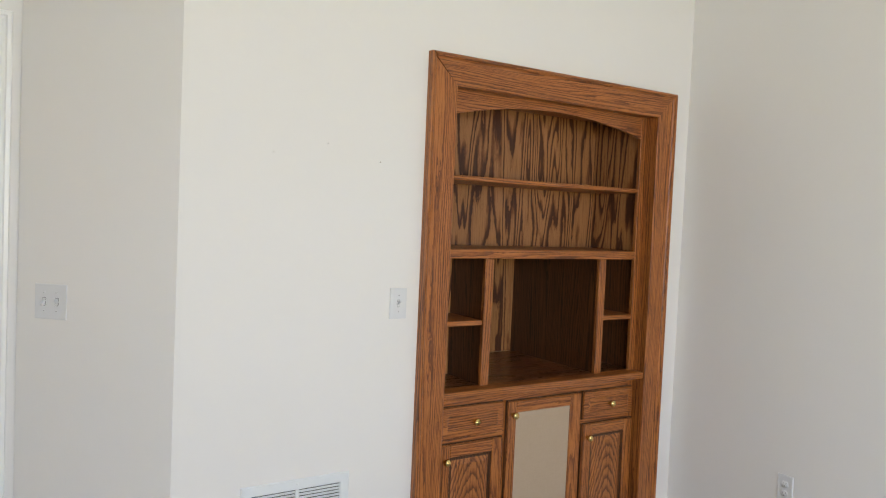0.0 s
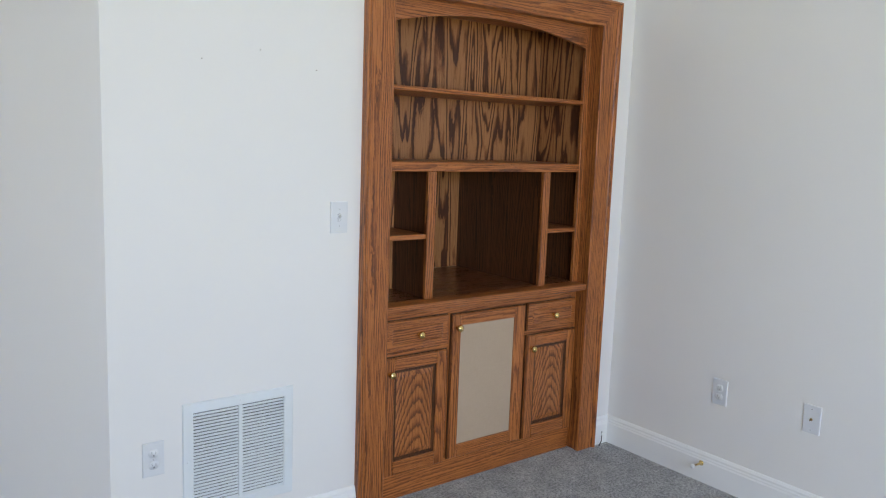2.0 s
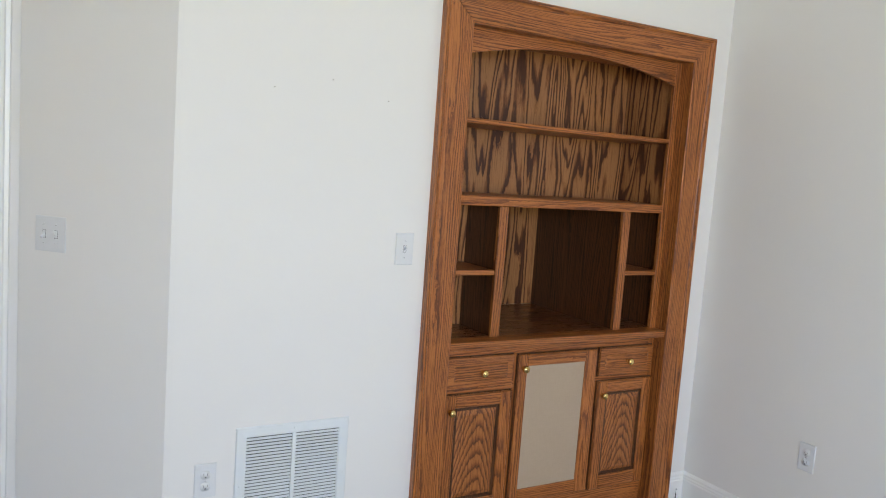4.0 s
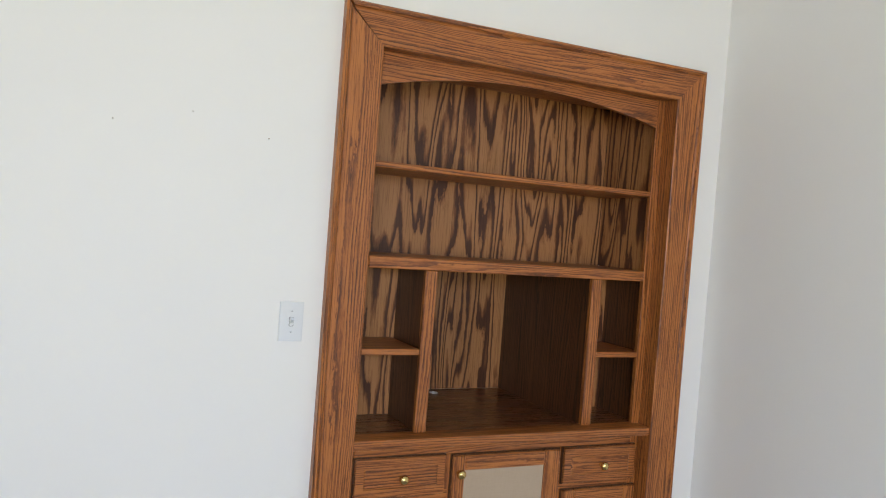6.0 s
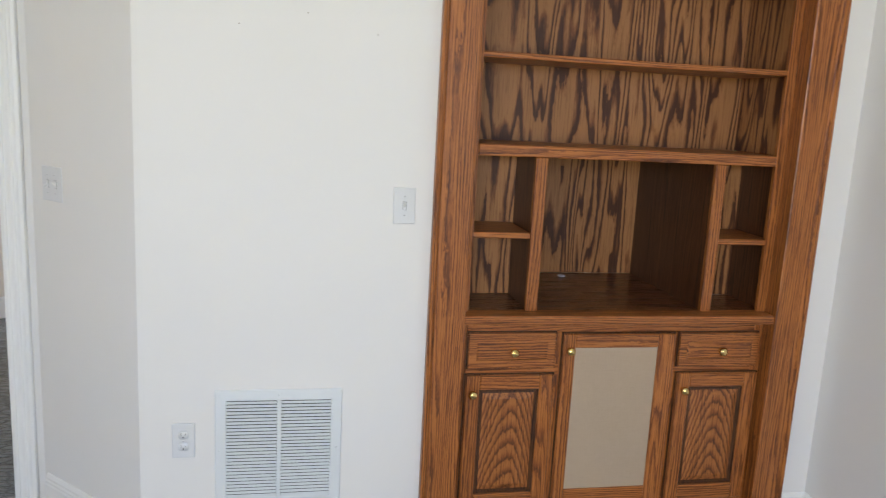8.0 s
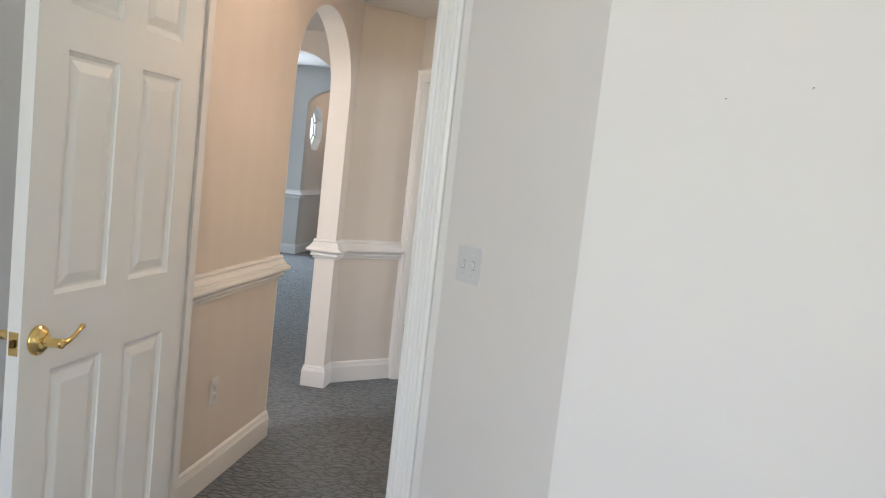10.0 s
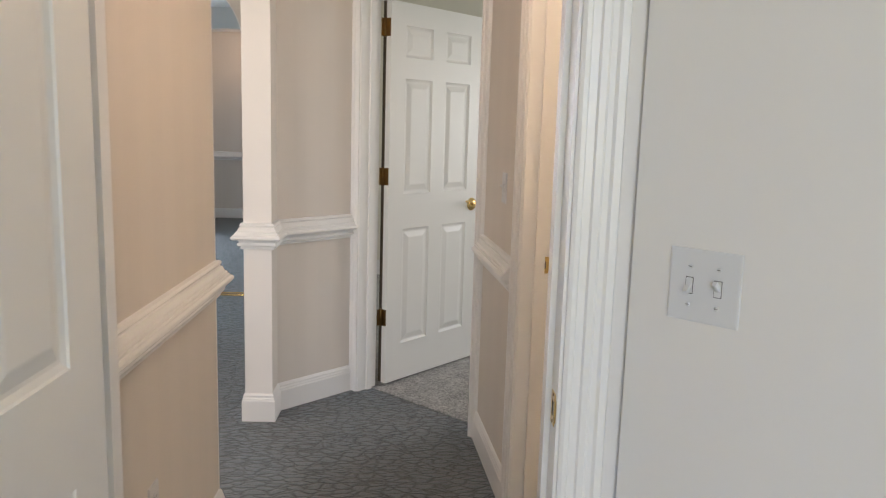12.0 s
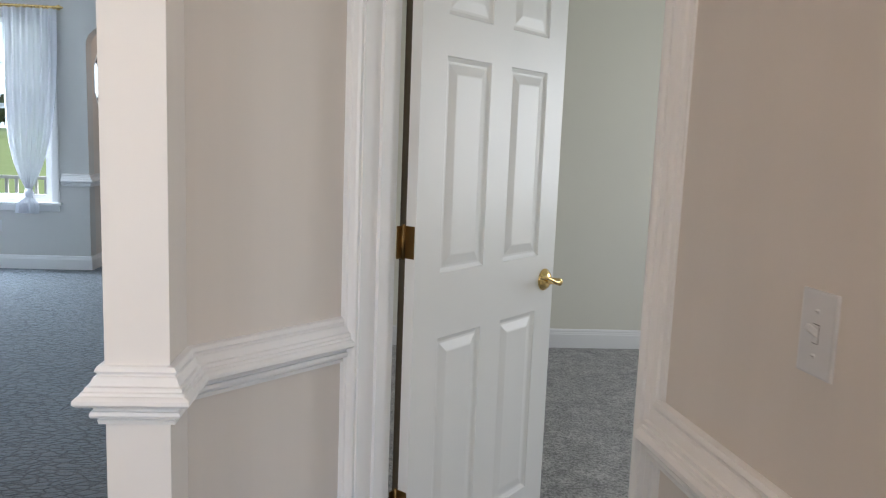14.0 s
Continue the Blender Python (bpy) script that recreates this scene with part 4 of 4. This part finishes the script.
def vanity():
    v = thing("vanity_cabinet", pose(0, 0, 0), "cream painted vanity cabinet with raised panel doors", "cabinet")
    part("carcass", box(-.715, .85, VF + .03, BY - .005, .09, VZ - .028), BATH_PAINT, v)
    part("toe_kick", box(-.71, .85, VF + .09, BY - .01, 0, .09), TRIM, v)
    for a, b in ((-.69, .046), (.054, .59)):
        dr = part("drawer_front", box(a + .004, b - .004, VF + .012, VF + .031, .672, VZ - .034, .003), TRIM, v)
        part("drawer_field", raised_panel(a + .03, b - .03, .690, VZ - .052, VF + .008, .018, .006), TRIM, dr)
    for a, b in ((-.69, -.322), (-.322, .046), (.054, .322), (.322, .59)):
        dd = part("cabinet_door", box(a + .004, b - .004, VF + .012, VF + .031, .10, .660, .003), TRIM, v)
        part("door_panel", raised_panel(a + .055, b - .055, .155, .600, VF + .004, .03, .009), TRIM, dd)
        kx = b - .034 if a in (-.69, .054) else a + .034
        part("knob", lathe([(.007, 0), (.005, .006), (.005, .012), (.013, .018), (.014, .024), (.009, .029), (.002, .030)], Matrix.Translation((kx, VF + .012, .556)) @ Matrix.Rotation(radians(90), 4, "X"), 16), CHROME, dd, "satin nickel round knob")
    return v


def vanity_top():
    t = thing("sink_counter", pose(0, 0, 0), "cream cultured marble vanity top with moulded oval sink", "worktop")
    bm = bmesh.new()
    cx, cy, rx, ry = -.145, 2.20, .25, .17
    n = 48
    x0, x1, y0, y1 = -.717, .86, VF - .005, BY - .024
    def rim(i):
        a = 2 * math.pi * i / n
        c, q = math.cos(a), math.sin(a)
        k = min((x1 - cx) / c if c > 1e-6 else (x0 - cx) / c if c < -1e-6 else 9, (y1 - cy) / q if q > 1e-6 else (y0 - cy) / q if q < -1e-6 else 9)
        return (cx + c * k, cy + q * k)
    rings = [[(*rim(i), VZ - .025) for i in range(n)], [(*rim(i), VZ) for i in range(n)]]
    for f, dz in ((1.06, 0), (1.0, -.004), (.95, -.02), (.82, -.07), (.55, -.115), (.2, -.13), (.06, -.132)):
        rings.append([(cx + rx * f * math.cos(2 * math.pi * i / n), cy + ry * f * math.sin(2 * math.pi * i / n), VZ + dz) for i in range(n)])
    vs = [[bm.verts.new(p) for p in r] for r in rings]
    for k, (a, b) in enumerate(zip(vs, vs[1:])):
        for i in range(n):
            f = bm.faces.new((a[i], a[(i + 1) % n], b[(i + 1) % n], b[i]))
            f.smooth = k > 1
    bm.faces.new(vs[-1])
    part("counter", bm, MARBLE, t)
    part("backsplash", box(-.717, .86, BY - .024, BY - .002, VZ, .955, .004, seg=2), MARBLE, t)
    part("drain", lathe([(.022, 0), (.022, .003), (.010, .004)], pose(cx, cy, VZ - .1315), 16), CHROME, t, "chrome drain")
    return t


def faucet():
    fx, fy = -.145, 2.475
    f = thing("faucet", pose(fx, fy, VZ), "chrome widespread faucet with gooseneck spout and cross handles", "faucet")
    bell = [(.031, 0), (.031, .004), (.026, .009), (.021, .012), (.0225, .022), (.0235, .032), (.019, .044), (.012, .050), (.0115, .056)]
    part("spout_base", lathe(bell), CHROME, f)
    pts = [(0, 0, .05), (0, 0, .10)] + [(.0, -.055 + .055 * math.cos(a), .115 + .062 * math.sin(a)) for a in [math.pi * i / 12 for i in range(0, 13)]] + [(0, -.112, .085)]
    part("spout", tube([(x + .5 * -y * .62, y * .82, z) for x, y, z in pts], .0118, 14), CHROME, f)
    part("lift_rod", tube([(-.012, .028, .02), (-.012, .028, .072)], .003, 8), CHROME, f)
    for hx in (-.108, .106):
        b = part("handle_base", lathe(bell + [(.008, .062), (.008, .072)], pose(hx, 0, 0)), CHROME, f)
        for a in (25, 115):
            c, q = math.cos(radians(a)), math.sin(radians(a))
            part("cross_arm", tube([(hx - c * .030, -q * .030, .076), (hx - c * .022, -q * .022, .077), (hx + c * .022, q * .022, .077), (hx + c * .030, q * .030, .076)], .0052, 8, [1.25, .8, .8, 1.25]), CHROME, b)
        part("cap", lathe([(.010, .070), (.011, .080), (.007, .087), (.002, .089)], pose(hx, 0, 0), 14), CHROME, b)
    return f


vanity()
vanity_top()
faucet()
mi = thing("wall_mirror", pose(0, BY, 0), "large frameless wall mirror above the vanity", "mirror")
part("glass", box(-.71, .86, -.007, -.003, .972, 2.02), MIRROR, mi)
part("bottom_channel", box(-.71, .86, -.010, -.0015, .957, .9735, .001), CHROME, mi, "chrome bottom channel")


def towel_bar(m):
    t = thing("towel_bar", m, "square chrome towel bar on the bathroom wall", "towel bar")
    part("rail", box(0, .80, -.062, -.048, -.007, .007, .0015), CHROME, t)
    for x in (0, .80):
        p = part("bracket", box(x - .022, x + .022, -.012, 0, -.022, .022, .003), CHROME, t)
        part("arm", box(x - .009, x + .009, -.066, -.011, -.010, .010, .002), CHROME, p)


towel_bar(pose(1.24, .82, 1.41, 0, 0, 180))
vl = thing("vanity_light", pose(-.05, BY, 2.16), "brass bar light with frosted globes above the mirror", "wall lamp")
part("bar", box(-.38, .38, -.03, 0, -.05, .05, .005), BRASS, vl)
for gx in (-.28, -.093, .093, .28):
    part("globe", lathe([(.015, -.06), (.042, -.10), (.052, -.13), (.042, -.16), (.015, -.175), (.003, -.178)], Matrix.Translation((gx, -.075, .16)), 16), SHADE, vl, "frosted lit globe")


def dome_lamp(m, label):
    c = thing("ceiling_lamp", m, label, "ceiling lamp", "ceiling lamps")
    part("canopy", lathe([(.14, 0), (.14, -.012), (.12, -.022)]), BRASS, c)
    part("shade", lathe([(.118, -.022), (.112, -.05), (.085, -.08), (.045, -.095), (.005, -.10)]), SHADE, c, "frosted lit glass dome")


dome_lamp(pose(-1.02, 1.10, HC), "flush brass ceiling lamp with frosted dome, out of view")
# unseen fixture, added to go with the bath fill light
dome_lamp(pose(.35, 1.40, HC), "added bathroom ceiling lamp, brass with frosted dome, out of view")
dome_lamp(pose(-2.65, 2.3, HC), "flush brass ceiling lamp with frosted dome, out of view")

# ---------------------------------------------------------------- living room
def sash_window(name, x0, x1, z0, z1, y, label):
    """A double-hung window in a wall whose room face is at y; the room lies towards -y."""
    w = tagged(new(name), label, "window", kind="structure")
    bm = bmesh.new()
    cw = .075
    sweep([(x1, y, z0), (x1, y, z1), (x0, y, z1), (x0, y, z0)], [(0, 0), (0, .012), (-.02, .016), (-cw + .01, .020), (-cw, .016), (-cw, 0)][::-1], (0, -1, 0), bm=bm)
    part("window_casing", bm, TRIM, w)
    part("window_sill", box(x0 - .10, x1 + .10, y - .055, y + .06, z0 - .022, z0 + .004, .005, seg=2), TRIM, w)
    part("apron", box(x0 - .07, x1 + .07, y - .018, y - .001, z0 - .085, z0 - .022, .004), TRIM, w)
    bm = bmesh.new()
    sweep([(x0, y + .03, z0), (x1, y + .03, z0), (x1, y + .03, z1), (x0, y + .03, z1)], [(0, -.10), (0, 0), (.03, 0), (.03, -.10)], (0, -1, 0), True, bm)
    part("window_frame", bm, TRIM, w)
    mid = (z0 + z1) / 2 + .03
    for a, b, yy in ((z0 + .03, mid + .02, y + .055), (mid - .02, z1 - .03, y + .09)):
        bm = bmesh.new()
        sweep([(x0 + .03, yy, a), (x1 - .03, yy, a), (x1 - .03, yy, b), (x0 + .03, yy, b)], [(0, -.03), (0, 0), (.042, 0), (.046, -.008), (.046, -.03)], (0, -1, 0), True, bm)
        s = part("sash", bm, TRIM, w)
        n = 3
        for i in range(1, n):
            x = x0 + (x1 - x0) * i / n
            if yy > y + .07:
                part("muntin", box(x - .008, x + .008, yy + .006, yy + .022, a + .042, b - .042), TRIM, s)
        if yy > y + .07:
            part("muntin", box(x0 + .07, x1 - .07, yy + .007, yy + .021, (a + b) / 2 - .008, (a + b) / 2 + .008), TRIM, s)
        g = part("pane", box(x0 + .07, x1 - .07, yy + .012, yy + .016, a + .04, b - .04), GLASS, s)
        g.visible_shadow = False
    return w


sash_window("window_1", -5.79, -4.64, .66, 2.45, LY, "white double-hung window with view to the porch")


def curtain(m):
    c = thing("curtain", m, "white sheer curtain panel tied in a knot", "curtain")
    bm = bmesh.new()
    rows, cols = 60, 90
    grid = []
    for i in range(rows + 1):
        z = 2.50 - (2.50 - .56) * i / rows
        if z > .80:
            f = (2.50 - z) / 1.70
            mid, half = -5.085 - .055 * f ** 1.5, .225 * (1 - f ** 4.5) + .028
        elif z > .72:
            mid, half = -5.14, .030
        else:
            mid, half = -5.14 - .02 * (.72 - z) / .16, .030 + .085 * min(1, (.72 - z) / .07)
        row = []
        for j in range(cols + 1):
            u = j / cols * 2 - 1
            amp = .020 * min(1, half / .12) + .004
            fold = amp * math.sin(u * 24 + 1.2 * math.sin(z * 2.1) + .8 * math.sin(u * 5)) + .006 * math.sin(u * 61)
            bulge = .03 * math.exp(-((z - .66) / .07) ** 2) * (1 - u * u)
            row.append(bm.verts.new((mid + u * half, -.085 + fold - bulge, z)))
        grid.append(row)
    for a, b in zip(grid, grid[1:]):
        for j in range(cols):
            f = bm.faces.new((a[j], a[j + 1], b[j + 1], b[j]))
            f.smooth = True
    part("sheer_panel", bm, SHEER, c)
    part("knot", lathe([(.010, -.055), (.034, -.040), (.044, 0), (.034, .035), (.012, .05)], pose(-5.14, -.088, .76) @ Matrix.Diagonal((1, .8, 1, 1)), 18), SHEER, c)


def rod():
    r = thing("curtain_rod", pose(.26, LY, 2.51), "brass curtain rod with turned finial", "curtain rod")
    part("tube", tube([(-6.25, -.085, 0), (-4.80, -.085, 0)], .013, 14), BRASS, r)
    part("finial", lathe([(.013, 0), (.020, .006), (.012, .016), (.024, .036), (.026, .050), (.014, .066), (.010, .080), (.003, .088)], Matrix.Translation((-4.80, -.085, 0)) @ Matrix.Rotation(radians(90), 4, "Y"), 16), BRASS, r)
    part("bracket", box(-4.835, -4.822, -.085, 0, -.012, .012, .003), BRASS, r)
    for i in range(14):
        x = -5.31 + i * .035
        part("ring", lathe([(.0155, -.004), (.0195, -.004), (.0195, .004), (.0155, .004)], Matrix.Translation((x, -.085, 0)) @ Matrix.Rotation(radians(90), 4, "Y"), 14), BRASS, r)


curtain(pose(.32, LY, 0))
rod()
outlet(pose(-5.16, LY, .42), "white duplex outlet below the living room window")


def floor_register(m, label, mat):
    r = thing("floor_register", m, label, "vent", "floor registers")
    bm = bmesh.new()
    sweep([(-.15, -.06, 0), (.15, -.06, 0), (.15, .06, 0), (-.15, .06, 0)], [(0, 0), (0, .004), (.016, .006), (.018, .001)], (0, 0, 1), True, bm)
    part("frame", bm, mat, r)
    part("well", box(-.132, .132, -.042, .042, .0005, .0012), SLOT, r)
    for i in range(16):
        part("slat", box(-.126 + i * .0168, -.119 + i * .0168, -.042, .042, .0012, .0042), mat, r)


floor_register(pose(-2.615, 5.40, 0), "brass floor register in the blue-grey carpet", BRASS)
floor_register(pose(-5.25, 8.74, 0), "dark brown floor register below the window", BRASS_OLD)

# octagonal window of the entry
ow = tagged(new("window_2"), "white octagonal window with leaded panes", "window", kind="structure")
oc, oz, ory, orz = (OY0 + OY1) / 2, (OZ0 + OZ1) / 2, (OY1 - OY0) / 2, (OZ1 - OZ0) / 2


def octo(f, x):
    k = .4142
    pts = [(1, k), (k, 1), (-k, 1), (-1, k), (-1, -k), (-k, -1), (k, -1), (1, -k)]
    return [(x, oc + ory * f * a, oz + orz * f * b) for a, b in pts]


bm = bmesh.new()
for sy in (-1, 1):
    for sz in (-1, 1):
        tri = [(oc + sy * ory, oz + sz * orz), (oc + sy * ory, oz + sz * orz * .4142), (oc + sy * ory * .4142, oz + sz * orz)]
        fr = [bm.verts.new((-4.2855, y, z)) for y, z in tri]
        bk = [bm.verts.new((-4.4045, y, z)) for y, z in tri]
        bm.faces.new(fr), bm.faces.new(bk)
        for i in range(3):
            bm.faces.new((fr[i], fr[(i + 1) % 3], bk[(i + 1) % 3], bk[i]))
structure("wall_entry_corner", bm, HALL_PAPER)
part("reveal", sweep(octo(.985, -4.285), [(0, .004), (0, -.11), (.016, -.11), (.010, .004)], (1, 0, 0), True), TRIM, ow)
part("sash", sweep(octo(.96, -4.393), [(0, 0), (0, .016), (.022, .016), (.022, 0)], (1, 0, 0), True), TRIM, ow)
part("leading", sweep(octo(.60, -4.385), [(0, 0), (0, .006), (.020, .006), (.020, 0)], (1, 0, 0), True), DUCT, ow)
for a in range(8):
    p, q = octo(.60, -4.383)[a], octo(.91, -4.383)[a]
    part("lead_bar", tube([p, q], .007, 6), DUCT, ow)
bm = bmesh.new()
bm.faces.new([bm.verts.new(p) for p in octo(.92, -4.389)])
g = part("pane", bm, GLASS, ow)
g.visible_shadow = False

# ---------------------------------------------------------------- outside
bm = bmesh.new()
big = [bm.verts.new(p) for p in ((-900, -900, -.62), (900, -900, -.62), (900, 900, -.62), (-900, 900, -.62))]
bm.faces.new(big)
structure("ground", bm, GRASS, "green lawn reaching to the distance")
slab("porch_deck", -9.0, -4.48, 9.15, 11.3, -.25, -.12, DECK, "grey painted porch boards")
# unseen roof over the porch, added to block sun from the window
slab("porch_sun_block", -9.0, -4.48, 9.15, 11.5, 2.75, 2.85, OUTSIDE_WHITE)
HAZE = bpy.data.materials.new("bright_hazy_sky")
HAZE.use_nodes = True
HAZE.node_tree.nodes["Principled BSDF"].inputs["Base Color"].default_value = (.8, .85, .9, 1)
HAZE.node_tree.nodes["Principled BSDF"].inputs["Emission Color"].default_value = (.88, .94, 1, 1)
HAZE.node_tree.nodes["Principled BSDF"].inputs["Emission Strength"].default_value = .85
slab("backdrop", -400, 150, 300, 301, -1, 160, HAZE, "bright hazy sky beyond the trees")
rl = thing("porch_railing", pose(0, 11.15, -.12), "white painted porch railing with slim balusters", "railing")
part("top_rail", box(-9.0, -4.7, -.045, .045, .86, .90, .006), OUTSIDE_WHITE, rl)
part("bottom_rail", box(-9.0, -4.7, -.03, .03, .08, .12, .004), OUTSIDE_WHITE, rl)
bal = mesh_of("baluster", box(-.018, .018, -.018, .018, .12, .86, .003), OUTSIDE_WHITE)
for i in range(36):
    o = new("baluster", bal)
    o.parent, o.location = rl, (-8.9 + i * .118, 0, 0)
for x in (-9.0, -4.75):
    part("post", box(x - .06, x + .06, -.06, .06, 0, 2.87, .006), OUTSIDE_WHITE, rl)


def tree(m, height, seed):
    rnd = random.Random(seed)
    t = thing("tree", m, "distant leafy tree at the edge of the lawn", "tree", "far trees")
    part("trunk", tube([(0, 0, 0), (.1, 0, height * .3), (0, .1, height * .75)], .18, 8, [1.2, .8, .25]), BARK, t)
    bm = bmesh.new()
    for k in range(420):
        a, b = rnd.uniform(0, 6.283), rnd.uniform(-.9, 1)
        r = height * .36 * rnd.uniform(.35, 1) ** .6
        c = Vector((r * math.cos(a) * math.sqrt(1 - b * b), r * math.sin(a) * math.sqrt(1 - b * b), height * .62 + r * b * .95))
        q = Euler((rnd.uniform(0, 6), rnd.uniform(0, 6), rnd.uniform(0, 6))).to_matrix()
        w = rnd.uniform(.25, .6)
        bm.faces.new([bm.verts.new(c + q @ Vector(p) * w) for p in ((-1, -.6, 0), (.9, -.7, .2), (1, .6, -.1), (-.7, .8, .15))])
    part("crown", bm, LEAF, t)
    return t


first = tree(pose(-62, 118, -.62), 7.5, 3)
for i in range(14):
    copy_thing(first, pose(-112 + i * 6.3 + (i * 37 % 5), 115 + (i * 53 % 17), -.62 - (i * 29 % 3) * .4, 0, 0, i * 71))
